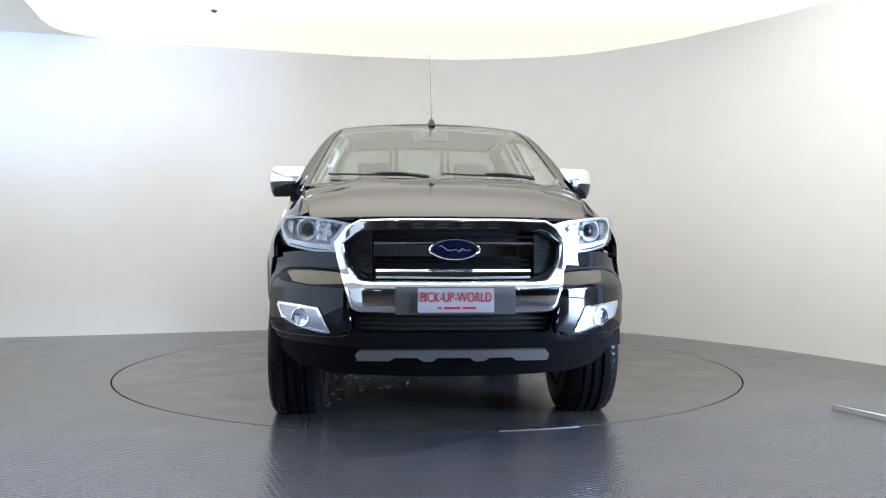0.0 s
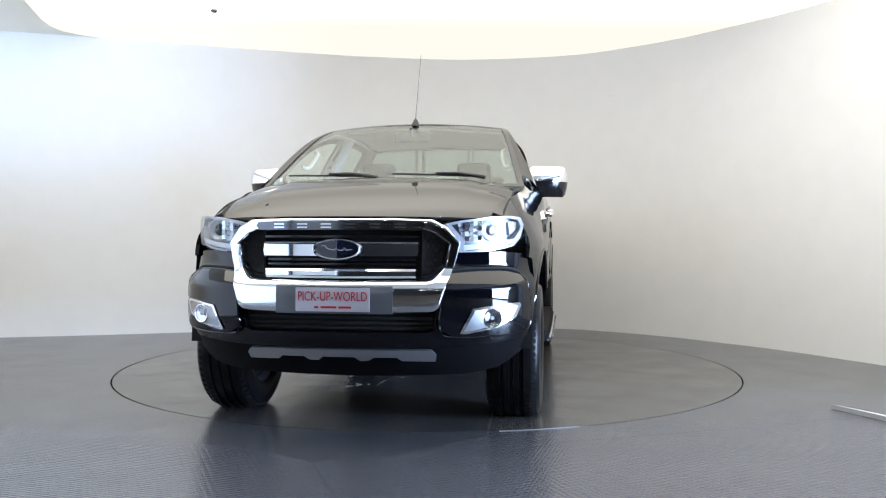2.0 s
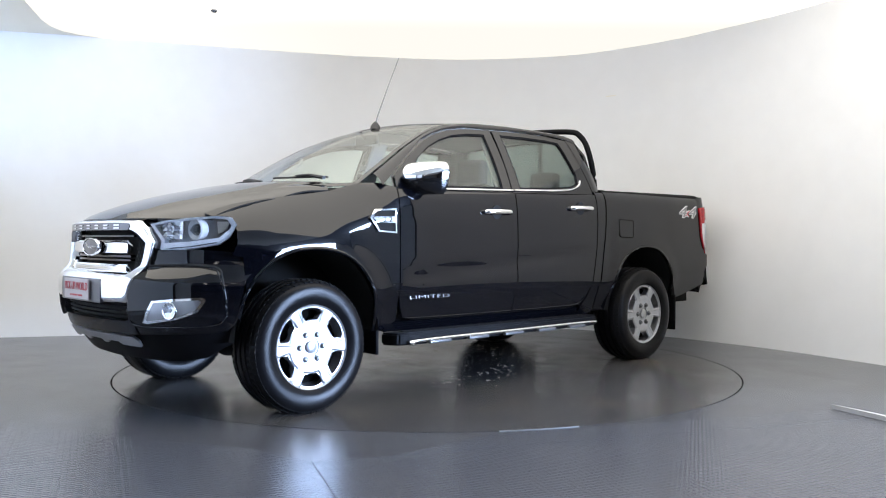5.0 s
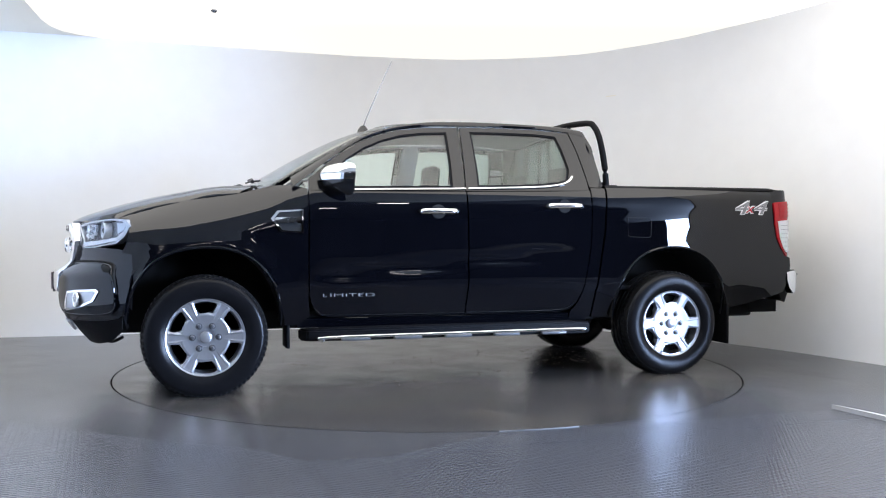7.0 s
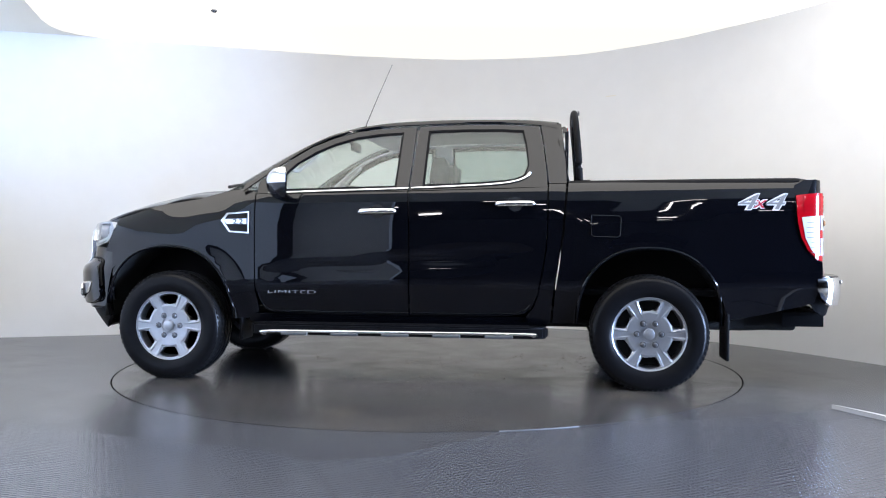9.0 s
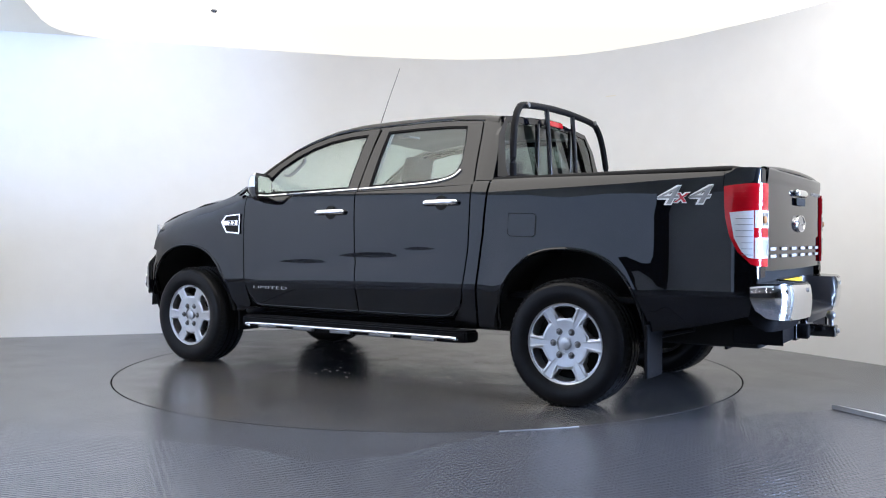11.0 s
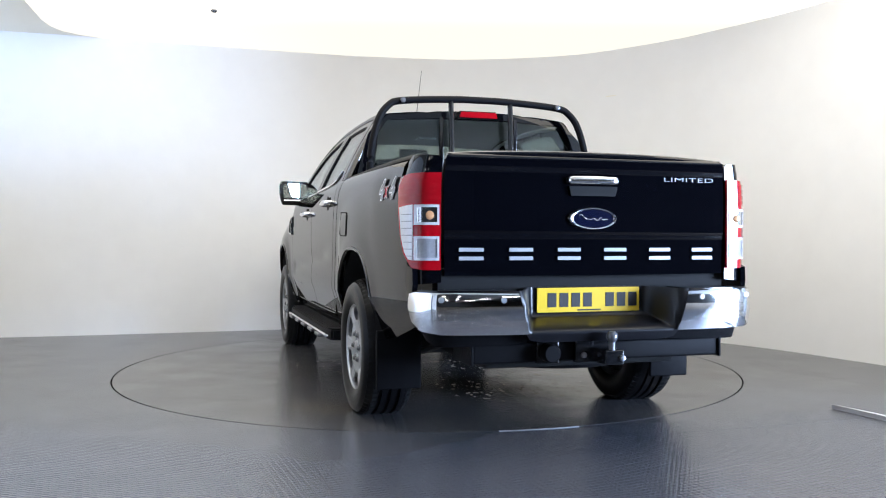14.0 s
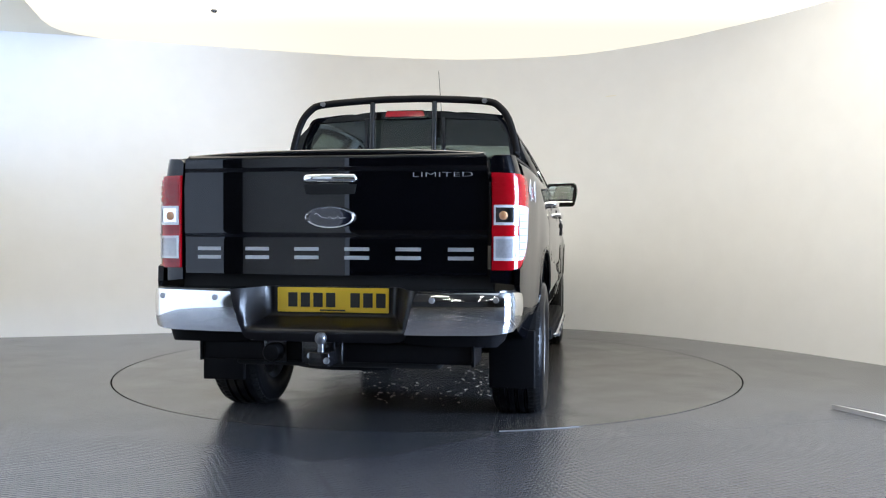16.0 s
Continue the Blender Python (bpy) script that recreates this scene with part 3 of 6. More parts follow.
for s in (1, -1):
    side = lambda x, z, s=s: (x, s * side_y(x, z), z)
    out = (0, s, 0)
    # front fender
    loop = [(0.977, 0.47), (0.993, 0.62), (0.994, 0.80), (0.994, 1.10), (0.994, 1.275), (1.09, 1.30), (1.20, 1.295), (1.33, 1.262)]
    loop += [(x, hood_edge(x) - 0.004) for x in (1.42, 1.5, 1.6, 1.7, 1.8, 1.9, 2.0)]
    loop += [(2.08, 1.122), (2.15, 1.095), (2.13, 1.080), (2.06, 1.078), (2.045, 1.00), (2.06, 0.93), (2.085, 0.875), (2.03, 0.865), (2.02, 0.70), (2.03, 0.53)]
    loop += [q for q in arch_loop(AXLE, 2, 1) if q[1] > 0.52 or q[0] < AXLE] + [(1.14, 0.42), (1.06, 0.42)]
    panel("front_fender", loop, side, M_PAINT, truck, out, 0.05, 0.02)
    # doors
    fd = [(0.986, 1.265), (0.986, 0.80), (0.984, 0.62), (0.968, 0.56), (0.93, 0.485), (0.85, 0.465)] + [(x, 0.46) for x in (0.5, 0.2)]
    fd += [(door_split(z) + GAP, z) for z in (0.46, 0.7, 0.9, 1.1, 1.2, 1.275)] + [(0.4, 1.268), (0.8, 1.262)]
    front_door = panel("front_door", fd, side, M_PAINT, truck, out, 0.05, 0.03)
    rd = [(door_split(z) - GAP, z) for z in (1.275, 1.1, 0.9, 0.7, 0.46)] + [(-0.4, 0.46), (-0.72, 0.462), (-0.82, 0.48), (-0.87, 0.53), (-0.90, 0.60), (-0.93, 0.75),
         (-0.955, 0.9), (-0.965, 1.1), (-0.965, 1.30), (-0.7, 1.29), (-0.4, 1.283)]
    rear_door = panel("rear_door", rd, side, M_PAINT, truck, out, 0.05, 0.03)
    for dr, run in ((front_door, [(0.955, 0.535), (0.915, 0.490), (0.84, 0.476), (0.4, 0.473), (-0.05, 0.473)]), (rear_door, [(-0.075, 0.473), (-0.4, 0.473), (-0.72, 0.476), (-0.81, 0.495), (-0.855, 0.535)])):
        hem = [Vector((q.x, s * (side_y(q.x, q.y) - 0.001), q.y)) for q in smooth_path([(x, z, 0) for x, z in run], 5)]
        part("door_hem", tube(hem, 0.0055, 8), M_PAINT, dr)
    # sill and cab corner
    panel("cab_corner", [(-0.975, 1.32), (-0.975, 1.1), (-0.965, 0.9), (-0.94, 0.75), (-0.91, 0.60), (-0.88, 0.52), (-0.83, 0.462), (-0.83, 0.42), (-0.985, 0.42), (-1.0, 0.6), (-1.03, 0.8),
          (-1.06, 1.0), (-1.085, 1.32)], side, M_PAINT, truck, out, 0.05, 0.03)
    panel("sill", [(1.05, 0.40), (1.05, 0.455), (-0.82, 0.452), (-0.97, 0.415), (-0.97, 0.40)], lambda x, z, s=s: (x, s * (side_y(x, z) - 0.012), z), M_PAINT, truck, out, 0.1, 0.03)
    # door frames round the side windows
    win_f = [(0.86, 1.285), (0.835, 1.375), (0.74, 1.475), (0.61, 1.56), (0.48, 1.618), (0.34, 1.66), (0.18, 1.683), (0.015, 1.692), (0.022, 1.45), (0.03, 1.305), (0.25, 1.300), (0.55, 1.292)]
    frm_f = [(0.985, 1.268), (0.98, 1.345), (0.79, 1.495), (0.645, 1.590), (0.50, 1.652), (0.35, 1.695), (0.18, 1.718), (-0.068, 1.730), (-0.062, 1.45), (-0.048, 1.28), (0.25, 1.275), (0.55, 1.271)]
    up = lambda x, z, s=s: (x, s * (glass_y(z) + 0.006), z)
    panel("door_frame", frm_f, up, M_PAINT, front_door, out, 0.05, 0.03, hole=win_f)
    win_r = [(-0.145, 1.312), (-0.15, 1.45), (-0.155, 1.702), (-0.40, 1.708), (-0.65, 1.706), (-0.80, 1.695), (-0.825, 1.60), (-0.845, 1.45), (-0.82, 1.375), (-0.74, 1.345), (-0.55, 1.328), (-0.35, 1.318)]
    frm_r = [(-0.06, 1.282), (-0.072, 1.45), (-0.09, 1.731), (-0.40, 1.740), (-0.65, 1.738), (-0.905, 1.722), (-0.93, 1.60), (-0.95, 1.45), (-0.96, 1.375), (-0.965, 1.302), (-0.70, 1.297), (-0.35, 1.288)]
    panel("door_frame", frm_r, up, M_PAINT, rear_door, out, 0.05, 0.03, hole=win_r)
    TRIMS[s] = [(front_door, frm_f, win_f), (rear_door, frm_r, win_r)]
    gl = lambda x, z, s=s: (x, s * (glass_y(z) - 0.006), z)
    for wl, dr, gm in ((win_f, front_door, M_GLASS), (win_r, rear_door, M_PRIVACY)):
        cx, cz = sum(q[0] for q in wl) / 12, sum(q[1] for q in wl) / 12
        g = panel("side_window", [(x + (x - cx) * 0.02, z + (z - cz) * 0.03) for x, z in wl], gl, gm, dr, out, 0.12, 0.004, label="clear side window glass")
        g.visible_shadow = False
        rub = [(x + (cx - x) * 0.035, z + (cz - z) * 0.06) for x, z in wl]
        panel("window_seal", wl, lambda x, z, s=s: (x, s * (glass_y(z) + 0.001), z), M_PLASTIC, dr, out, 0.2, 0.006, hole=rub, label="black rubber seal")
    # bright waistline moulding
    belt = smooth_path([(0.90, 0, 1.268), (0.55, 0, 1.28), (0.1, 0, 1.292), (-0.055, 0, 1.297)], 4)
    belt2 = smooth_path([(-0.075, 0, 1.298), (-0.35, 0, 1.308), (-0.6, 0, 1.320), (-0.74, 0, 1.337), (-0.82, 0, 1.365), (-0.853, 0, 1.40)], 4)
    for path, dr in ((belt, front_door), (belt2, rear_door)):
        part("chrome_moulding", tube([Vector((q.x, s * (glass_y(q.z) + 0.010), q.z)) for q in path], 0.009, 8, 0.9), M_CHROME, dr, "bright chrome waistline moulding")
    # cab corner pillar above the waist
    panel("rear_pillar", [(-0.915, 1.725), (-0.94, 1.60), (-0.96, 1.45), (-0.975, 1.326), (-1.088, 1.326), (-1.082, 1.45), (-1.065, 1.60), (-1.04, 1.70), (-1.02, 1.738), (-0.97, 1.745)],
          lambda x, z, s=s: (x, s * (glass_y(z) + 0.004 - 0.9 * max(0, -1.0 - x) ** 1.5), z), M_PAINT, truck, out, 0.04, 0.03)
    # windscreen pillar and roof rail
    low = [(1.02, 1.335), (0.80, 1.502), (0.65, 1.600), (0.50, 1.662), (0.35, 1.704), (0.18, 1.728), (-0.09, 1.741), (-0.40, 1.749), (-0.65, 1.747), (-0.91, 1.732), (-1.0, 1.712)]
    fl = spline_fn([q[0] for q in low[::-1]], [q[1] for q in low[::-1]])
    bz = spline_fn([-1.03, -0.8, -0.3, 0.05, 0.3, 0.52, 0.78, 1.10], [1.752, 1.772, 1.778, 1.768, 1.735, 1.672, 1.545, 1.352])
    by = spline_fn([-1.03, -0.3, 0.3, 0.52, 0.78, 1.10], [0.60, 0.60, 0.622, 0.660, 0.712, 0.780])
    bm = bmesh.new()
    rows = []
    for k in range(41):
        x = 1.09 - 2.11 * k / 40
        a, b = Vector((x, s * (glass_y(fl(x)) + 0.006), fl(x))), Vector((x, s * by(x), bz(x)))
        mid = (a + b) / 2 + Vector((0, s * 0.006, 0.010))
        rows.append([bm.verts.new(a - Vector((0, s * 0.03, 0.0))), bm.verts.new(a), bm.verts.new(a * 0.55 + mid * 0.45 + Vector((0, s * 0.004, 0.002))), bm.verts.new(mid), bm.verts.new(mid * 0.45 + b * 0.55 + Vector((0, 0, 0.003))), bm.verts.new(b), bm.verts.new(b - Vector((0, s * 0.02, 0.02)))])
    for p, q in zip(rows, rows[1:]):
        for k in range(6):
            bm.faces.new((p[k], p[k + 1], q[k + 1], q[k]))
    part("windscreen_pillar", bm, M_PAINT, truck)
    # load bed side
    bl = [(-1.10, 1.326)] + [(x, 1.326 + 0.012 * (-x - 1.1) / 1.4) for x in (-1.5, -2.0, -2.4)] + [(-2.49, 1.338), (-2.49, 1.25), (-2.515, 1.10), (-2.545, 0.95), (-2.605, 0.845), (-2.66, 0.83), (-2.665, 0.76), (-2.62, 0.57),
          (-2.53, 0.545), (-2.3, 0.49), (-2.09, 0.455)]
    bl += [q for q in arch_loop(-AXLE, -2, -1)] + [(-1.11, 0.42), (-1.0, 0.42), (-1.015, 0.6), (-1.045, 0.8), (-1.075, 1.0)]
    panel("bed_side", bl, side, M_PAINT, truck, out, 0.05, 0.025)
    # bed top rail, rounded over to the inside
    bm = bmesh.new()
    rows = []
    for k in range(31):
        x = -1.10 - 1.52 * k / 30
        z = 1.328 + 0.012 * (-x - 1.1) / 1.4 - 0.02 * sstep(-2.5, -2.64, x)
        y = side_y(x, 1.325)
        rows.append([bm.verts.new((x, s * (y + dy), z + dz)) for dy, dz in ((0.000, -0.012), (-0.004, 0.0), (-0.016, 0.010), (-0.035, 0.014), (-0.075, 0.014), (-0.09, 0.006), (-0.092, -0.05), (-0.092, -0.45))])
    for p, q in zip(rows, rows[1:]):
        for k in range(7):
            bm.faces.new((p[k], p[k + 1], q[k + 1], q[k]))
    part("bed_rail", bm, M_PLASTIC, truck, "black moulded bed rail cap")
    # running board with chrome edge
    rb = [(1.04, 0.86), (1.00, 0.925), (0.90, 0.945), (-0.86, 0.945), (-0.95, 0.925), (-0.97, 0.86), (-0.97, 0.80), (1.04, 0.80)]
    bm = prism(rb, lambda u, v, d, s=s: (u, s * v, 0.395 - d), 0.075, 0.012)
    board = part("running_board", bm, M_PLASTIC, truck, "black ribbed side step with chrome edge")
    for k in range(5):
        part("tread_rib", box(-0.85, 0.92, min(s * (0.83 + k * 0.02), s * (0.838 + k * 0.02)), max(s * (0.83 + k * 0.02), s * (0.838 + k * 0.02)), 0.394, 0.400, 0.002), M_PLASTIC, board)
    edge = smooth_path([(0.90, s * 0.945, 0.325), (0.86, s * 0.957, 0.345), (0.0, s * 0.960, 0.350), (-0.82, s * 0.957, 0.352), (-0.88, s * 0.945, 0.342)], 6)
    part("chrome_edge", tube(edge, 0.011, 10, 1.0), M_CHROME, board, "chrome trim bar")
    for k in range(5):
        part("edge_pad", box(0.70 - k * 0.34 - 0.09, 0.70 - k * 0.34 + 0.09, min(s * 0.945, s * 0.978), max(s * 0.945, s * 0.978), 0.322, 0.342, 0.006), M_LAMPGREY, board)
    # wheel arch liner
    for c in (AXLE, -AXLE):
        bm = bmesh.new()
        rows = []
        for k in range(25):
            a = math.pi * k / 24
            u, w = c + 0.475 * math.cos(a), ARCH_Z + 0.505 * math.sin(a)
            rows.append([bm.verts.new((u, s * y, w)) for y in (0.895, 0.52)])
        for p, q in zip(rows, rows[1:]):
            bm.faces.new((p[0], p[1], q[1], q[0]))
        bm.faces.new([r[1] for r in rows])
        part("wheel_arch_liner", bm, M_DARK, truck)
        lip = [Vector((x, s * (side_y(x, z) - 0.004), z)) for x, z in arch_loop(c, 2, 1)]
        part("arch_lip", tube(lip, 0.011, 8), M_PAINT, truck)
    # door handles
    for hx, hz, dr in ((0.145, 1.142, front_door), (-0.76, 1.19, rear_door)):
        y = side_y(hx, hz)
        path = smooth_path([(hx + 0.118, s * (y - 0.005), hz - 0.004), (hx + 0.105, s * (y + 0.028), hz), (hx, s * (y + 0.040), hz + 0.002), (hx - 0.105, s * (y + 0.030), hz + 0.002), (hx - 0.118, s * (y - 0.005), hz)], 6)
        handle = part("door_handle", tube(path, 0.015, 10, 1.1), M_CHROME, dr, "chrome pull handle")
        # flat dark disc: the shadow behind the handle put into its colour
        part("handle_recess", lathe([(0.0, 0.0), (0.05, 0.0), (0.055, 0.004), (0.0, 0.004)], lambda a, b, h, s=s, y=y, hx=hx, hz=hz: (hx + a * 0.9, s * (y - 0.001 + h), hz + b * 0.85), 28), M_DARK, dr)
    # side vent
    vl = [(1.225, 1.085), (1.185, 1.135), (1.025, 1.145), (1.025, 0.995), (1.165, 1.005)]
    vh = [(1.205, 1.085), (1.173, 1.125), (1.035, 1.134), (1.035, 1.006), (1.157, 1.014)]
    vent = panel("fender_vent", vl, lambda x, z, s=s: (x, s * (side_y(x, z) + 0.012), z), M_CHROME, truck, out, 0.2, 0.014, hole=vh, label="chrome side vent badge")
    panel("vent_mesh", vh, lambda x, z, s=s: (x, s * (side_y(x, z) + 0.004), z), M_DARK, vent, out, 0.2, 0.005)
    panel("vent_bar", [(1.205, 1.086), (1.19, 1.093), (1.04, 1.096), (1.04, 1.058), (1.18, 1.060)], lambda x, z, s=s: (x, s * (side_y(x, z) + 0.016), z), M_CHROME, vent, out, 0.2, 0.012)
    yy = side_y(1.10, 1.077) + 0.018
    rot = Matrix(((-s, 0, 0, 1.10), (0, 0, s, s * yy), (0, 1, 0, 1.075), (0, 0, 0, 1)))
    text_mesh("vent_lettering", "2.2", 0.045, rot, M_INK, vent, 0.001, 0.07)
    # sill lettering on the front door
    yy = side_y(0.75, 0.61) + 0.004
    rot = Matrix(((-s, 0, 0, 0.735), (0, -s * 0.12, s, s * yy), (0, 1, 0, 0.605), (0, 0, 0, 1)))
    text_mesh("door_lettering", "LIMITED", 0.030, rot, M_LETTER, front_door, 0.001, 0.33, "", 0.0, -0.0008)
    # 4x4 transfer behind the rear wheel
    for ch, cx, mt, sz, wd in (("4", -2.187, M_LETTERGREY, 0.135, 0.132), ("x", -2.272, M_REDINK, 0.105, 0.086), ("4", -2.355, M_LETTERGREY, 0.135, 0.132)):
        for edge in (0, 1):
            yy = side_y(cx, 1.195) + (0.0015 if edge else 0.003)
            rot = Matrix(((-s, 0, 0, cx), (s * 0.010, -0.072 * s, s, s * yy), (0, 1, 0, 1.195), (0, 0, 0, 1)))
            text_mesh("side_lettering", ch, sz, rot, M_LETTERWHITE if edge else mt, truck, 0.001, wd + (0.014 if edge else 0), "silver and red drive lettering", 0.3, 0.006 if edge else 0.0)
    # fuel flap outline on the left flank, plain on the other
    if s == 1:
        flap = [(-1.245, 1.118), (-1.415, 1.112), (-1.43, 1.10), (-1.425, 0.99), (-1.41, 0.978), (-1.26, 0.982), (-1.245, 0.995)]
        panel("fuel_flap", flap, lambda x, z: (x, side_y(x, z) + 0.003, z), M_PAINT, truck, out, 0.05, 0.006)
    if s == 1:
        seam = [Vector((x, side_y(x, z) + 0.003, z)) for x, z in flap]
        part("flap_seam", tube(seam + seam[:1], 0.0028, 6), M_DARK, truck)
    # mud flaps
    for c, z0, w in ((-2.09, 0.20, 0.235), (1.11, 0.27, 0.2)):
        part("mud_flap", box(c - 0.012, c + 0.012, min(s * 0.66, s * (0.66 + w)), max(s * 0.66, s * (0.66 + w)), z0, 0.50, 0.01), M_PLASTIC, truck, "black rubber mud flap")
    # door mirror
    mirror = part("door_mirror", tube([Vector((0.86, s * 0.83, 1.30)), Vector((0.84, s * 0.90, 1.295)), Vector((0.80, s * 0.97, 1.30))], [0.05, 0.045, 0.05], 12, 0.7), M_GLOSSBLACK, truck, "door mirror with chrome cap and black base")
    def mirror_shell(z0, z1, grow, mat, nm, lb):
        bm = bmesh.new()
        rings = []
        for k in range(9):
            t = k / 8
            z = z0 + (z1 - z0) * t
            q = (z - 1.335) / 0.095
            hw = 0.136 * (1 - 0.22 * max(0, q) ** 3 - 0.12 * max(0, -q) ** 3) + grow
            dp = 0.098 * math.sqrt(max(0.05, 1 - 0.75 * q * q)) + grow
            ring = []
            for j in range(20):
                a = math.pi * j / 19
                ring.append(bm.verts.new((0.735 + dp * 1.25 * math.sin(a) ** 0.7, s * (0.930 + 0.01 * q - hw * math.cos(a)), z)))
                ring[-1].co.x += 0.42 * (1.05 - abs(ring[-1].co.y))
            rings.append(ring)
        for p, q in zip(rings, rings[1:]):
            for j in range(20):
                bm.faces.new((p[j], p[(j + 1) % 20], q[(j + 1) % 20], q[j]))
        bm.faces.new(rings[0][::-1]), bm.faces.new(rings[-1])
        return part(nm, bm, mat, mirror, lb)
    mirror_shell(1.235, 1.335, 0.0, M_GLOSSBLACK, "mirror_base", "gloss black lower housing")
    mirror_shell(1.33, 1.43, 0.003, M_CHROME, "mirror_cap", "chrome mirror cap")
    part("mirror_frame", prism([(-0.112, -0.082), (0.108, -0.088), (0.116, 0.062), (0.09, 0.09), (-0.085, 0.088), (-0.114, 0.06)], lambda u, v, d, s=s: (0.738 - d + 0.42 * (0.105 - u), s * (0.930 + u * 1.12), 1.338 + v), 0.010, 0.003), M_GLOSSBLACK, mirror)
    part("mirror_glass", prism([(-0.092, -0.064), (0.088, -0.068), (0.095, 0.05), (0.075, 0.07), (-0.07, 0.068), (-0.094, 0.045)], lambda u, v, d, s=s: (0.7275 - d + 0.42 * (0.105 - u), s * (0.930 + u * 1.12), 1.338 + v), 0.004), M_MIRROR, mirror, "silvered mirror glass")


# hood
hood_c = spline_fn([1.17, 1.3, 1.47, 1.88, 2.13, 2.28, 2.38, 2.44], [1.332, 1.325, 1.318, 1.248, 1.185, 1.136, 1.098, 1.066])


def hood_front(y):
    return 2.435 - 0.36 * (abs(y) / 0.8) ** 2.4


def hood_map(u, v):
    """u runs from the cowl to the nose, v from one edge to the other."""
    w = 0.775 - 0.03 * u
    y = v * w
    back = 1.24 + 0.17 * abs(v) ** 3
    x = back + (hood_front(y) - back) * u
    xc = 1.24 + (2.435 - 1.24) * u
    drop = 0.035 * v * v + 0.040 * abs(v) ** 8 + 0.012 * sstep(0.66, 0.78, abs(v)) * (1 - 0.4 * u)
    z = hood_c(xc) - drop * (1 - 0.92 * max(0.0, u - 0.45) / 0.55)
    return (x, y, z)


hl = [(u, -1) for u in (0, 0.25, 0.5, 0.75, 1)] + [(1, v) for v in (-0.5, 0, 0.5)] + [(u, 1) for u in (1, 0.75, 0.5, 0.25, 0)] + [(0, v) for v in (0.5, 0, -0.5)]
panel("hood", hl, hood_map, M_PAINT, truck, (0, 0, 1), 0.04, 0.02)
for v in (-1.0, 1.0):
    seam = [Vector(hood_map(k / 24, v)) + Vector((0, 0.003 * v, -0.001)) for k in range(25)]
    part("hood_seam", tube(seam, 0.006, 6), M_DARK, truck, "dark gap beside the hood")
# cowl below the windscreen
panel("cowl", [(0, -1), (1, -1), (1, 1), (0, 1)], lambda u, v: (1.13 + 0.16 * (1 - abs(v) ** 2.5) + (0.14 + 0.10 * abs(v) ** 3 - 0.08) * (u - 0.5), v * 0.76, 1.285 - 0.02 * v * v - 0.015 * u), M_PLASTIC, truck, (0, 0, 1), 0.1, 0.01)


def screen_map(u, v):
    """Windscreen: u from base to top, v across."""
    x0 = 1.105
    t = u
    x = x0 + (0.285 - x0) * t
    y = v * (by(x) + 0.004)
    bow = 0.16 * (1 - abs(v) ** 2.2) * (1 - 0.45 * u)
    return (x + bow, y, bz(x) + 0.004 + 0.03 * u * (1 - v * v))


ws_loop = [(u, -1) for u in (-0.16, 0.5, 1)] + [(1, 0)] + [(u, 1) for u in (1, 0.5, -0.16)] + [(-0.16, 0)]
ws = panel("windscreen", ws_loop, screen_map, M_GLASS, truck, (1, 0, 1), 0.1, 0.004, label="clear windscreen glass")
ws.visible_shadow = False
fr = lambda k: [(0.42 + (u - 0.42) * k, v * (1 - (1 - k) * 0.6)) for u, v in ws_loop]
panel("windscreen_band", fr(1.0), lambda u, v: tuple(Vector(screen_map(u, v)) + Vector((0.003, 0, 0.003))), M_GLOSSBLACK, ws, (1, 0, 1), 0.1, 0.002, hole=fr(0.93))


def roof_map(u, v):
    x = 0.36 + (-1.03 - 0.36) * u
    bow = 0.09 * (1 - v * v) * (1 - u)
    z = bz(x) + 0.034 * (1 - v * v)
    z -= 0.006 * math.exp(-((abs(v) - 0.55) / 0.05) ** 2)
    return (x + bow - 0.015 * (1 - v * v) * u, v * by(x), z)


panel("roof", [(u, -1) for u in (0.0, 0.5, 1)] + [(1, 0)] + [(u, 1) for u in (1, 0.5, 0.0)] + [(0, 0)], roof_map, M_PAINT, truck, (0, 0, 1), 0.05, 0.02)
panel("headliner", [(0, -1), (1, -1), (1, 1), (0, 1)], lambda u, v: tuple(Vector(roof_map(u * 0.98 + 0.01, v * 0.97)) - Vector((0, 0, 0.035))), M_HEADLINER, truck, (0, 0, -1), 0.2, 0.006)


# cab rear wall with its window
def rear_map(y, z):
    return (-1.04 - 0.13 * (1.745 - z) / 0.42 * 0.5 - 0.02 * (1 - (y / 0.75) ** 2), y, z)


rw_o = [(-0.80, 1.05), (-0.80, 1.34), (-0.72, 1.62), (-0.60, 1.745), (-0.2, 1.775), (0.2, 1.775), (0.60, 1.745), (0.72, 1.62), (0.80, 1.34), (0.80, 1.05)]
rw_i = [(-0.66, 1.36), (-0.685, 1.40), (-0.655, 1.62), (-0.59, 1.715), (-0.2, 1.735), (0.2, 1.735), (0.59, 1.715), (0.655, 1.62), (0.685, 1.40), (0.66, 1.36)]
panel("cab_back", rw_o, rear_map, M_PAINT, truck, (-1, 0, 0), 0.08, 0.025, hole=rw_i)
rgl = panel("rear_window", rw_i, lambda y, z: (rear_map(y, z)[0] + 0.006, y, z), M_REARGLASS, truck, (-1, 0, 0), 0.15, 0.004, label="tinted sliding rear window")
rgl.visible_shadow = False
for yy in (0.25, -0.25):
    part("window_divider", box(-1.10, -1.075, yy - 0.012, yy + 0.012, 1.36, 1.735, 0.004), M_GLOSSBLACK, rgl)
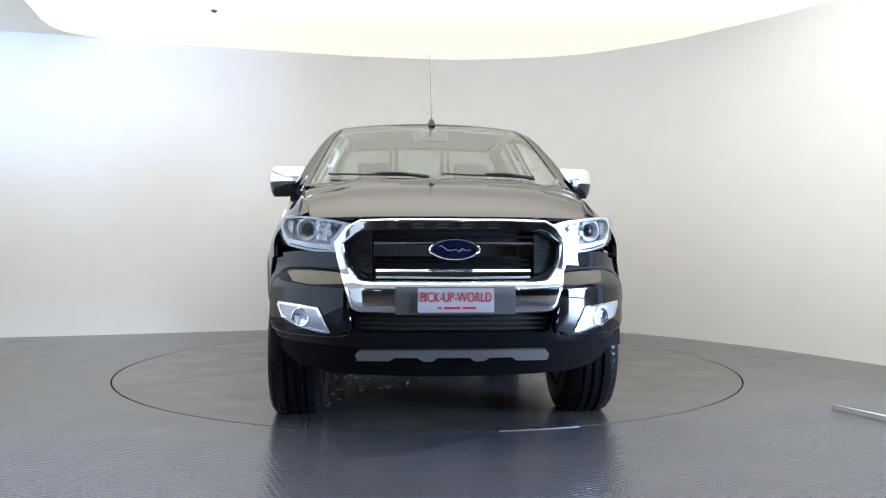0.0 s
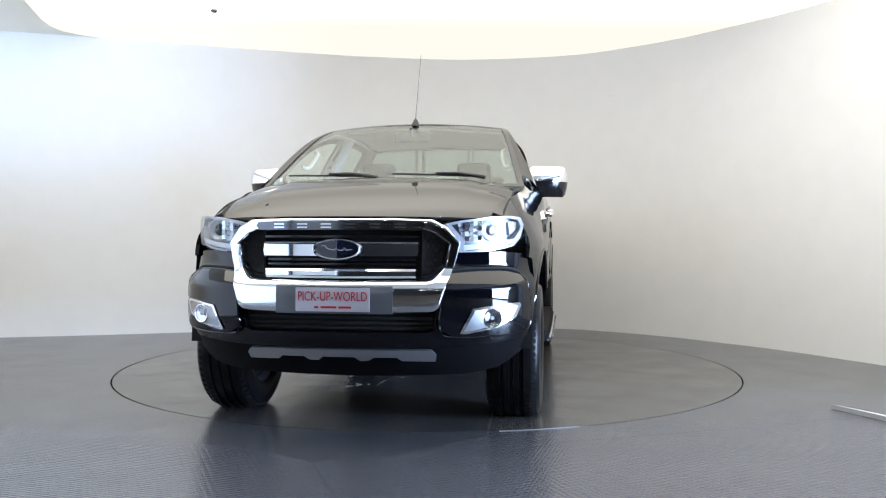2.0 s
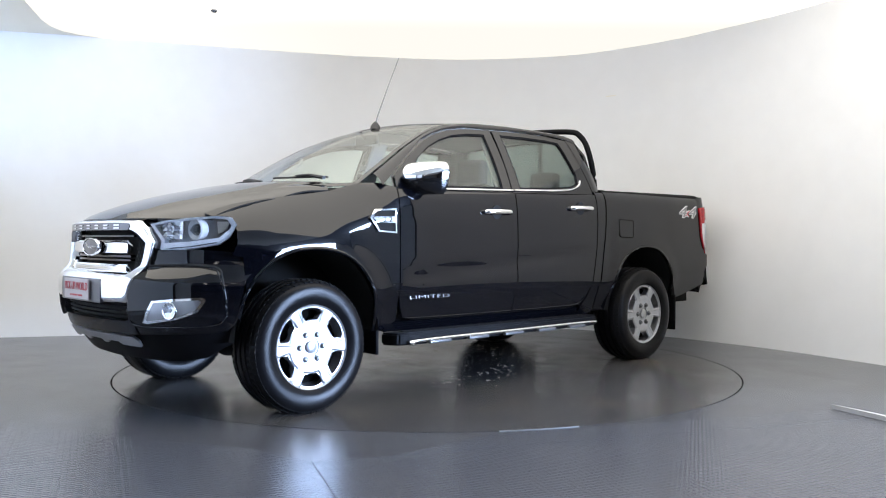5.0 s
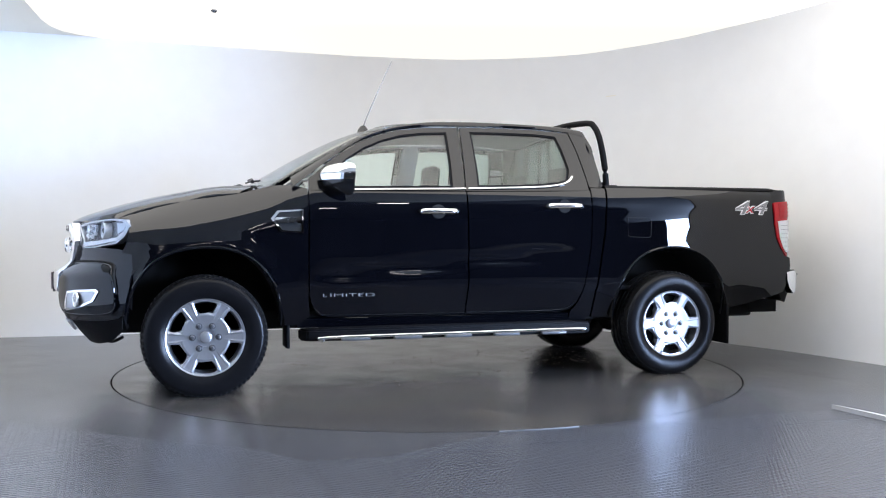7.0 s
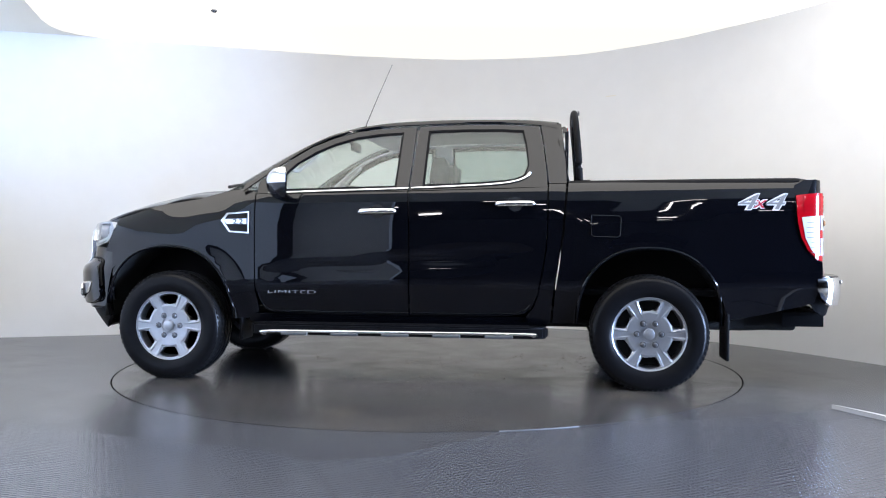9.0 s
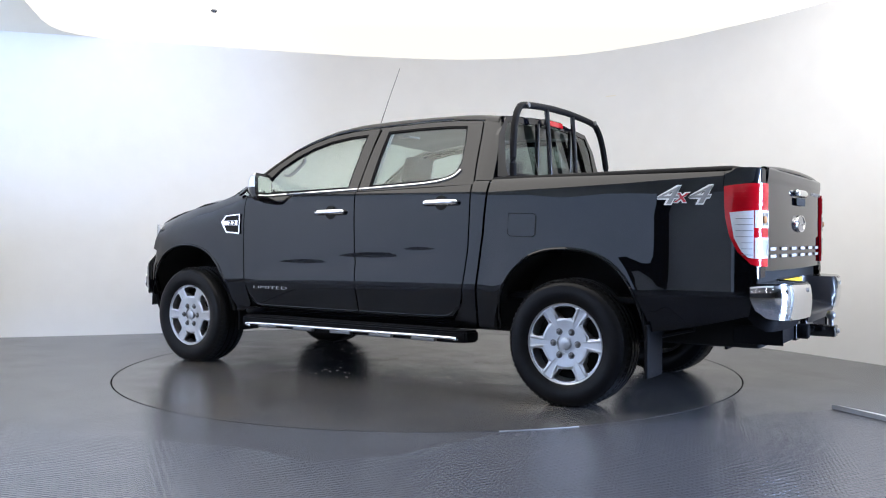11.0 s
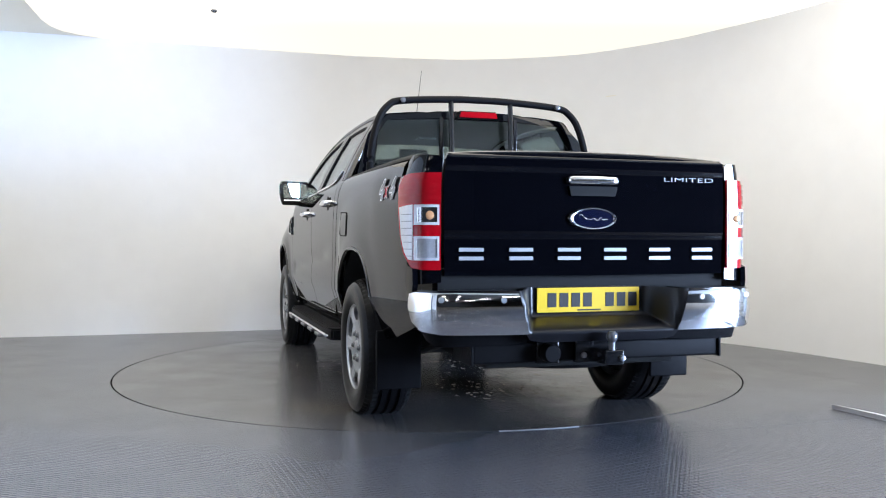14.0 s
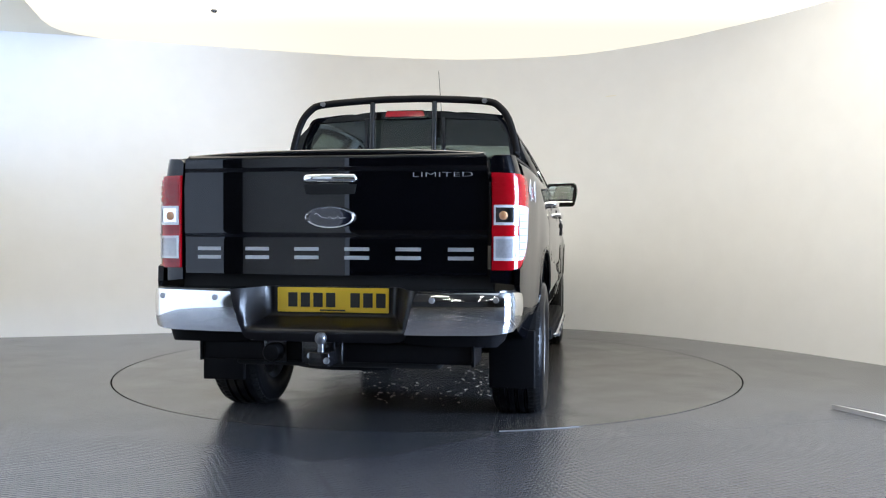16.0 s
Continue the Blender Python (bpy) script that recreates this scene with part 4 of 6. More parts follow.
stop = part("high_stop_lamp", prism([(-0.15, 1.735), (0.15, 1.735), (0.13, 1.785), (-0.13, 1.785)], lambda u, v, d: (-1.03 - d, u, v), 0.06, 0.01), M_GLOSSBLACK, truck, "red high-level stop lamp in black housing")
part("stop_lens", prism([(-0.13, 1.742), (0.13, 1.742), (0.118, 1.778), (-0.118, 1.778)], lambda u, v, d: (-1.087 - d, u, v), 0.008, 0.003), M_REDLENS, stop, "red lens")

# load bed
part("cab_bed_filler", box(-1.125, -1.05, -0.855, 0.855, 0.44, 1.30, 0.01), M_DARK, truck)
part("bed_front_wall", box(-1.17, -1.13, -0.80, 0.80, 0.62, 1.30, 0.01), M_PLASTIC, truck)
part("bed_floor", box(-2.62, -1.13, -0.80, 0.80, 0.60, 0.64, 0.01), M_PLASTIC, truck, "black ribbed bed liner")


# tailgate
def gate_map(y, z):
    x = -2.690 + 0.014 * (abs(y) / 0.73) ** 2.5
    x += -0.006 * sstep(1.272, 1.288, z) + 0.03 * sstep(1.338, 1.362, z)
    x += 0.006 * sstep(0.992, 0.974, z)
    return (x, y, z)


gl_ = [(-0.715, 0.80), (-0.72, 1.2), (-0.71, 1.335), (-0.66, 1.352), (0, 1.362), (0.66, 1.352), (0.71, 1.335), (0.72, 1.2), (0.715, 0.80), (0, 0.795)]
gate = panel("tailgate", gl_, gate_map, M_PAINT, truck, (-1, 0, 0), 0.016, 0.04)
part("gate_cap", tube(smooth_path([(-2.655, -0.70, 1.338), (-2.665, -0.4, 1.353), (-2.67, 0, 1.358), (-2.665, 0.4, 1.353), (-2.655, 0.70, 1.338)], 6), 0.022, 10, 0.6), M_PAINT, gate, "glossy black tailgate top edge")
hp = smooth_path([(-2.690, -0.112, 1.236), (-2.708, -0.104, 1.237), (-2.715, 0.0, 1.238), (-2.708, 0.104, 1.237), (-2.690, 0.112, 1.236)], 6)
hd = part("tailgate_handle", tube(hp, 0.015, 14, 1.3), M_CHROME, gate, "chrome tailgate handle")
# flat dark plate painting the shade below the handle
part("handle_recess", prism([(-0.115, 1.165), (0.115, 1.165), (0.125, 1.21), (-0.125, 1.21)], lambda u, v, d: (-2.698 - d, u, v), 0.006, 0.002), M_DARK, gate)


def oval(name, place, rx, ry, parent):
    """Chrome-rimmed dark blue oval emblem, left without lettering."""
    rim = part(name, lathe([(0.0, 0.0), (1.0, 0.0), (0.99, 0.012), (0.93, 0.018), (0.86, 0.016), (0.84, 0.010), (0.0, 0.010)], lambda a, b, h: place(a * rx, b * ry, h), 40), M_CHROME, parent, "oval chrome-rimmed blue emblem")
    part("emblem_face", lathe([(0.0, 0.0115), (0.5, 0.0125), (0.83, 0.0115), (0.83, 0.008), (0.0, 0.008)], lambda a, b, h: place(a * rx, b * ry, h + 0.001), 40), M_BADGE, rim, "dark blue enamel")
    wave = [Vector(place((-0.60 + 0.1 * k) * rx, (0.20 * math.sin(2.3 * k) * (0.5 + 0.5 * math.cos(k * 0.8)) + (0.22 if k < 3 else -0.06)) * ry, 0.0145)) for k in range(13)]
    part("emblem_stroke", tube(smooth_path(wave, 4), 0.0018, 6), M_CHROME, rim, "bright flourish")
    return rim


oval("rear_emblem", lambda a, b, h: (gate_map(0, 1.06)[0] - h, -a, 1.06 + b), 0.122, 0.052, truck)


def glyph(name, w, h, place, mat, parent, depth):
    """Plain bright block in place of one letter of the model name: two level bars."""
    t = h * 0.30
    bm = bmesh.new()
    for u0, v0, u1, v1 in ((0, 0, w, t), (0, h - t, w, h)):
        vs = [bm.verts.new(place(u, v, d)) for d in (0, depth) for u, v in ((u0, v0), (u1, v0), (u1, v1), (u0, v1))]
        for q in ((3, 2, 1, 0), (4, 5, 6, 7), (0, 1, 5, 4), (1, 2, 6, 5), (2, 3, 7, 6), (3, 0, 4, 7)):
            bm.faces.new([vs[i] for i in q])
    part(name, bm, mat, parent, smooth=False)


for k in range(6):
    y0 = 0.65 - k * 0.238
    glyph("name_block", 0.115, 0.056, lambda u, v, d, y0=y0: (gate_map(y0 - u, 0.895)[0] - 0.004 - d, y0 - u, 0.868 + v), M_LETTER, gate, 0.004)
rot = Matrix(((0, 0, -1, gate_map(0.36, 1.25)[0] - 0.003), (-1, 0, 0, -0.515), (0, 1, 0, 1.25), (0, 0, 0, 1)))
text_mesh("gate_lettering", "LIMITED", 0.030, rot, M_LETTER, gate, 0.001, 0.27, "", 0.0, -0.0006)


# ---- nose ----
nose_z = spline_fn([0.28, 0.40, 0.50, 0.60, 0.72, 0.74, 0.80, 0.825, 0.93, 1.07], [2.33, 2.43, 2.485, 2.508, 2.511, 2.508, 2.455, 2.441, 2.436, 2.430])
NOSE_U = [0.0, 0.2, 0.4, 0.56, 0.74, 0.88, 1.0, 1.1, 1.2]
NOSE_D = [0.0, 0.006, 0.036, 0.088, 0.185, 0.285, 0.385, 0.475, 0.570]
NOSE_Y = [0.0, 0.2, 0.398, 0.548, 0.70, 0.80, 0.866, 0.908, 0.932]
nose_d, nose_y = spline_fn(NOSE_U, NOSE_D), spline_fn(NOSE_U, NOSE_Y)


def u_of(y):
    return interp(y, NOSE_Y, NOSE_U)


def nose(off=0.0, s=1):
    """Front surface: u along the plan curve from the middle, z height; off: metres proud of it."""
    def f(u, z):
        a = abs(u)
        sg = s * (1 if u >= 0 else -1)
        e = 0.01
        tx, ty = -(nose_d(a + e) - nose_d(max(a - e, 0))), nose_y(a + e) - nose_y(max(a - e, 0))
        L = math.hypot(tx, ty)
        nx, ny = ty / L, -tx / L
        fade = sstep(1.25, 0.95, a) if off > 0 else 1
        return (nose_z(z) - nose_d(a) * (1 + 0.10 * (z - 0.7)) + nx * off * fade, sg * (nose_y(a) + ny * off * fade), z)
    return f


def sym(half):
    """A left-right outline from its left half, first and last point on the middle line."""
    return half + [(-u, z) for u, z in half[-2:0:-1]]


def smooth_loop(loop, per=5):
    """The closed outline, rounded at its corners."""
    pts = smooth_path([(u, z, 0) for u, z in loop + loop[:1]], per)
    return [(q.x, q.y) for q in pts[:-1]]


nose_parts = tagged(new("front_bumper"), "", "")
nose_parts.parent = truck
fo = sym([(0, 1.060), (0.25, 1.060), (0.44, 1.055), (0.51, 1.02), (0.572, 0.945), (0.552, 0.86), (0.523, 0.77), (0.485, 0.640), (0.46, 0.622), (0, 0.612)])
fi = sym([(0, 1.000), (0.25, 0.999), (0.405, 0.995), (0.445, 0.98), (0.508, 0.935), (0.500, 0.88), (0.488, 0.835), (0.425, 0.795), (0.40, 0.790), (0, 0.788)])


def ring_band(name, outer, inner, profile, mat, parent, label, sub=14):
    """A closed band between two outlines, its section given as (share from outer to inner, metres proud)."""
    def dense(loop):
        return [(u0 + (u1 - u0) * k / sub, z0 + (z1 - z0) * k / sub) for (u0, z0), (u1, z1) in zip(loop, loop[1:] + loop[:1]) for k in range(sub)]
    o, i_ = dense(outer), dense(inner)
    bm = bmesh.new()
    rows = [[bm.verts.new(nose(off)(a[0] + (b[0] - a[0]) * t, a[1] + (b[1] - a[1]) * t)) for t, off in profile] for a, b in zip(o, i_)]
    for p, q in zip(rows, rows[1:] + rows[:1]):
        for k in range(len(profile) - 1):
            bm.faces.new((p[k], p[k + 1], q[k + 1], q[k]))
    return part(name, bm, mat, parent, label)


BAND = [(0.0, -0.03), (0.0, 0.010), (0.05, 0.025), (0.13, 0.031), (0.22, 0.032), (0.34, 0.032), (0.45, 0.032), (0.56, 0.032), (0.66, 0.032), (0.72, 0.032), (0.80, 0.031), (0.92, 0.019), (1.0, -0.005), (1.0, -0.04)]
grille = ring_band("grille_surround", fo, fi, BAND, M_CHROME, truck, "broad polished chrome grille surround")
# strip of darker chrome than the surround, behind the name blocks
panel("name_panel", sym([(0, 1.045), (0.30, 1.045), (0.395, 1.041), (0.405, 1.025), (0.39, 1.005), (0, 1.005)]), nose(0.0345), M_DARKCHROME, grille, (1, 0, 0), 0.05, 0.004, label="smoked chrome name strip")
panel("grille_back", fo, nose(-0.07), M_DARK, grille, (1, 0, 0), 0.1, 0.01)
for k, (z0, z1, w, of, mt) in enumerate(((0.937, 0.948, 0.37, 0.018, M_CHROME), (0.882, 0.936, 0.37, 0.018, M_CHROME), (0.810, 0.821, 0.36, 0.016, M_CHROME), (0.790, 0.809, 0.36, 0.016, M_CHROME), (0.858, 0.870, 0.36, -0.01, M_GLOSSBLACK),
                                      (0.838, 0.848, 0.36, -0.01, M_GLOSSBLACK), (0.968, 0.978, 0.38, -0.01, M_GLOSSBLACK))):
    lean = 0.9 if mt == M_CHROME and z1 - z0 < 0.012 else 0.035 if mt == M_CHROME else 0.0
    panel("grille_bar", sym([(0, z1), (w, z1), (w + 0.005, (z0 + z1) / 2), (w, z0), (0, z0)]), lambda u, z, of=of, lean=lean, z0=z0: (nose(of)(u, max(z0, 0.825))[0] - lean * (z - z0), nose(of)(u, max(z0, 0.825))[1], z), mt, grille, (1, 0, 0), 0.06, 0.03)
for s in (1, -1):
    panel("grille_side_mesh", [(0.395, 1.005), (0.44, 0.99), (0.505, 0.935), (0.495, 0.86), (0.485, 0.835), (0.425, 0.80), (0.395, 0.80)], nose(-0.02, s), M_DARK, grille, (1, 0, 0), 0.06, 0.02, label="black honeycomb mesh")
    for r in range(8):
        for c in range(4):
            u, z = 0.41 + c * 0.024 + (r % 2) * 0.012, 0.825 + r * 0.021
            if u < 0.49 - abs(z - 0.91) * 0.35:
                p = nose(-0.018, s)(u, z)
                part("mesh_cell", lathe([(0.0, 0.0), (0.0085, 0.0), (0.0085, 0.003), (0.0, 0.003)], lambda a, b, h, p=p: (p[0] + h, p[1] + a, p[2] + b), 6), M_DARK, grille)
for k in range(6):
    y0 = -0.315 + k * 0.117
    glyph("name_block", 0.052, 0.022, lambda u, v, d, y0=y0: (nose(0.0365)(y0 + u, 1.038)[0] + d - (v - 0.011) * 0.02, y0 + u, 1.013 + v), M_CHROME, grille, 0.0015)
emb = oval("front_emblem", lambda a, b, h: (nose(0.028)(a, 0.914)[0] + h, a, 0.914 + b), 0.122, 0.052, truck)
# number plate holder and dealer plate
holder = panel("plate_holder", sym([(0, 0.745), (0.272, 0.745), (0.272, 0.618), (0, 0.618)]), nose(0.036), M_LAMPGREY, truck, (1, 0, 0), 0.07, 0.02, label="dark grey ribbed plate holder")
PX = 2.556
dealer = part("dealer_plate", prism([(-0.175, 0.628), (0.175, 0.628), (0.175, 0.738), (-0.175, 0.738)], lambda u, v, d: (PX - 0.008 + d, u, v), 0.008, 0.002), M_PLATE, truck, "silver plate with red lettering")
rot = Matrix(((0, 0, 1, PX + 0.001), (1, 0, 0, 0.0), (0, 1, 0, 0.696), (0, 0, 0, 1)))
text_mesh("plate_lettering", "PICK-UP-WORLD", 0.062, rot, M_REDINK, dealer, 0.001, 0.325)
for k in range(3):
    a = (-0.085, -0.055, 0.030)[k]
    b = (-0.065, 0.020, 0.090)[k]
    part("lettering_bar", box(PX - 0.001, PX + 0.001, a, b, 0.643, 0.653), M_REDINK, dealer, smooth=False)
# bumper cover
for s in (1, -1):
    out = (1, 0.4 * s, 0)
    panel("bumper_cover", [(0.46, 0.80), (0.52, 0.895), (0.6, 0.90), (0.8, 0.903), (0.92, 0.895), (1.0, 0.885), (1.10, 0.872), (1.108, 0.80), (1.10, 0.70), (1.075, 0.60), (1.05, 0.52), (1.0, 0.485), (0.9, 0.47), (0.5, 0.455), (0.45, 0.52), (0.47, 0.62)],
          nose(0.0, s), M_PAINT, nose_parts, out, 0.05, 0.03)
    wing = [(0.505, 0.800), (0.64, 0.810), (0.82, 0.810), (0.92, 0.792), (0.985, 0.735), (1.01, 0.62), (1.0, 0.545), (0.9, 0.51), (0.55, 0.505), (0.485, 0.54), (0.49, 0.64)]
    wing_off = lambda z: 0.026 - 0.022 * sstep(0.755, 0.84, z)
    panel("bumper_wing", wing, lambda u, z, s=s: nose(wing_off(z), s)(u, z), M_PAINT, nose_parts, out, 0.04, 0.025)
    lip = [Vector(nose(wing_off(z) - 0.006, s)(u, z)) for u, z in smooth_loop(wing)]
    part("wing_edge", tube(lip + lip[:1], 0.007, 8), M_PAINT, nose_parts)
    # dark tube on the surface in place of the groove's shade
    slot = [Vector(nose(0.002, s)(u, z + 0.010)) for u, z in wing[:6]]
    part("bumper_slot", tube(smooth_path(slot, 4), 0.0085, 8), M_DARK, nose_parts, "black shadow gap over the bumper wing")
    fogo = [(0.640, 0.640), (0.75, 0.652), (0.90, 0.660), (0.915, 0.645), (0.875, 0.585), (0.76, 0.545), (0.60, 0.520), (0.575, 0.525)]
    fogi = [(0.650, 0.630), (0.75, 0.640), (0.88, 0.647), (0.893, 0.638), (0.860, 0.593), (0.755, 0.557), (0.615, 0.533), (0.597, 0.537)]
    fog = panel("fog_lamp", fogo, nose(0.0325, s), M_CHROME, truck, out, 0.05, 0.012, hole=fogi, label="round fog lamp in a chrome bezel")
    panel("fog_bezel", fogi, nose(0.0295, s), M_SATIN, fog, out, 0.06, 0.006, label="silver ribbed bezel")
    p = Vector(nose(0.030, s)(0.738, 0.592))
    n = Vector((0.93, 0.36 * s, 0)).normalized()
    ta = Vector((-n.y, n.x, 0))
    ax = lambda a, b, h, p=p, n=n, ta=ta: tuple(p + n * h + ta * a + Vector((0, 0, b)))
    part("fog_ring", lathe([(0.034, 0.0), (0.047, 0.0), (0.047, 0.008), (0.043, 0.011), (0.036, 0.009), (0.034, 0.003)], ax, 32, True), M_CHROME, fog)
    part("fog_reflector", lathe([(0.0, 0.002), (0.02, 0.0025), (0.036, 0.006), (0.036, -0.002), (0.0, -0.002)], ax, 32), M_REFLECTOR, fog)
    part("fog_lens", lathe([(0.0, 0.012), (0.02, 0.011), (0.037, 0.008), (0.037, 0.006), (0.0, 0.010)], ax, 32), M_LENS, fog)
    part("fog_bulb", lathe([(0.0, 0.009), (0.009, 0.008), (0.01, 0.002), (0.0, 0.002)], ax, 16), M_CLEARLENS, fog)
    # headlamp
    lens = [(0.505, 1.035), (0.60, 1.053), (0.75, 1.070), (0.88, 1.078), (0.955, 1.072), (0.985, 1.035), (0.955, 0.970), (0.90, 0.930), (0.75, 0.906), (0.60, 0.893), (0.578, 0.905), (0.585, 0.95)]
    shrink = lambda k, c=(0.76, 0.985): [(c[0] + (u - c[0]) * k, c[1] + (z - c[1]) * k) for u, z in lens]
    lamp = panel("headlamp", lens, nose(-0.050, s), M_LAMPBACK, truck, out, 0.06, 0.03, label="clear headlamp with projector and chrome reflector")
    panel("lamp_bezel", lens, nose(-0.012, s), M_BEZEL, lamp, out, 0.06, 0.06, hole=shrink(0.88))
    low = [(0.60, 0.935), (0.75, 0.945), (0.90, 0.965), (0.945, 1.005), (0.95, 0.985), (0.90, 0.945), (0.75, 0.922), (0.60, 0.908)]
    panel("daytime_strip", low, nose(-0.010, s), M_CLEARLENS, lamp, out, 0.06, 0.03, label="white light strip")
    panel("lamp_reflector", [(0.61, 0.955), (0.70, 0.965), (0.70, 1.045), (0.615, 1.035)], nose(-0.03, s), M_REFLECTOR, lamp, out, 0.02, 0.03)
    for k in range(20):
        a, b = k % 5, k // 5
        u0, z0 = 0.588 + a * 0.024 - 0.004 * b * (a < 1), 0.952 + b * 0.024 + a * 0.0015
        panel("reflector_facet", [(u0, z0), (u0 + 0.022, z0 + 0.001), (u0 + 0.022, z0 + 0.022), (u0, z0 + 0.021)],
              lambda u, z, s=s, u0=u0, z0=z0, k=k: tuple(Vector(nose(-0.026, s)(u, z)) + Vector((0.35 * (u - u0) * ((k * 7) % 5 - 2) + 0.35 * (z - z0) * ((k * 3) % 5 - 2), 0, 0))),
              M_REFLECTOR if (k * 5) % 3 else M_CLEARLENS, lamp, out, 0.1, 0.004)
    panel("turn_reflector", [(0.89, 0.985), (0.935, 1.01), (0.945, 1.05), (0.88, 1.05)], nose(-0.03, s), M_SATIN, lamp, out, 0.05, 0.02)
    p = Vector(nose(-0.07, s)(u_of(0.735), 1.008))
    n = Vector((0.97, 0.24 * s, 0)).normalized()
    ta = Vector((-n.y, n.x, 0))
    ax = lambda a, b, h, p=p, n=n, ta=ta: tuple(p + n * h + ta * a + Vector((0, 0, b)))
    part("projector_ring", lathe([(0.030, 0.0), (0.052, 0.0), (0.056, 0.045), (0.050, 0.050), (0.036, 0.040), (0.030, 0.02)], ax, 36, True), M_CLEARLENS, lamp, "chrome projector ring")
    part("projector_lens", lathe([(0.0, 0.050), (0.012, 0.048), (0.024, 0.040), (0.032, 0.026), (0.032, 0.0), (0.0, 0.0)], ax, 32), M_GLOSSBLACK, lamp, "dark glass projector lens")
    g = panel("lamp_lens", lens, nose(0.004, s), M_LENS, lamp, out, 0.05, 0.003, label="clear plastic lens")
    g.visible_shadow = False
panel("bumper_lip", sym([(0, 0.525), (0.42, 0.525), (0.48, 0.545), (0.49, 0.455), (0, 0.45)]), nose(0.005), M_PAINT, nose_parts, (1, 0, 0), 0.06, 0.03)
panel("intake_back", sym([(0, 0.64), (0.5, 0.64), (0.5, 0.50), (0, 0.50)]), nose(-0.06), M_DARK, nose_parts, (1, 0, 0), 0.1, 0.01)
for z in (0.545, 0.568, 0.592):
    panel("intake_slat", sym([(0, z + 0.005), (0.46, z + 0.005), (0.46, z - 0.005), (0, z - 0.005)]), nose(-0.03), M_DARK, nose_parts, (1, 0, 0), 0.1, 0.02)
sk = sym([(0, 0.442), (0.30, 0.442), (0.44, 0.440), (0.462, 0.415), (0.455, 0.385), (0.30, 0.388), (0.275, 0.405), (0.17, 0.405), (0.145, 0.388), (0.10, 0.386), (0.075, 0.405), (0, 0.405)])
skid = panel("skid_plate", sk, nose(0.012), M_SATIN, nose_parts, (1, 0, 0), 0.05, 0.015, label="satin silver skid plate")
panel("chin", sym([(0, 0.455), (0.9, 0.47), (1.03, 0.50), (1.0, 0.42), (0.8, 0.335), (0.62, 0.31), (0, 0.30)]), nose(-0.018), M_PLASTIC, nose_parts, (1, 0, 0), 0.06, 0.03, label="black plastic lower valance")
for s in (1, -1):
    part("tow_eye", tube(smooth_path([(2.10, s * 0.42, 0.33), (2.17, s * 0.42, 0.30), (2.22, s * 0.42, 0.33)], 6), 0.010, 8), M_DARK, nose_parts)

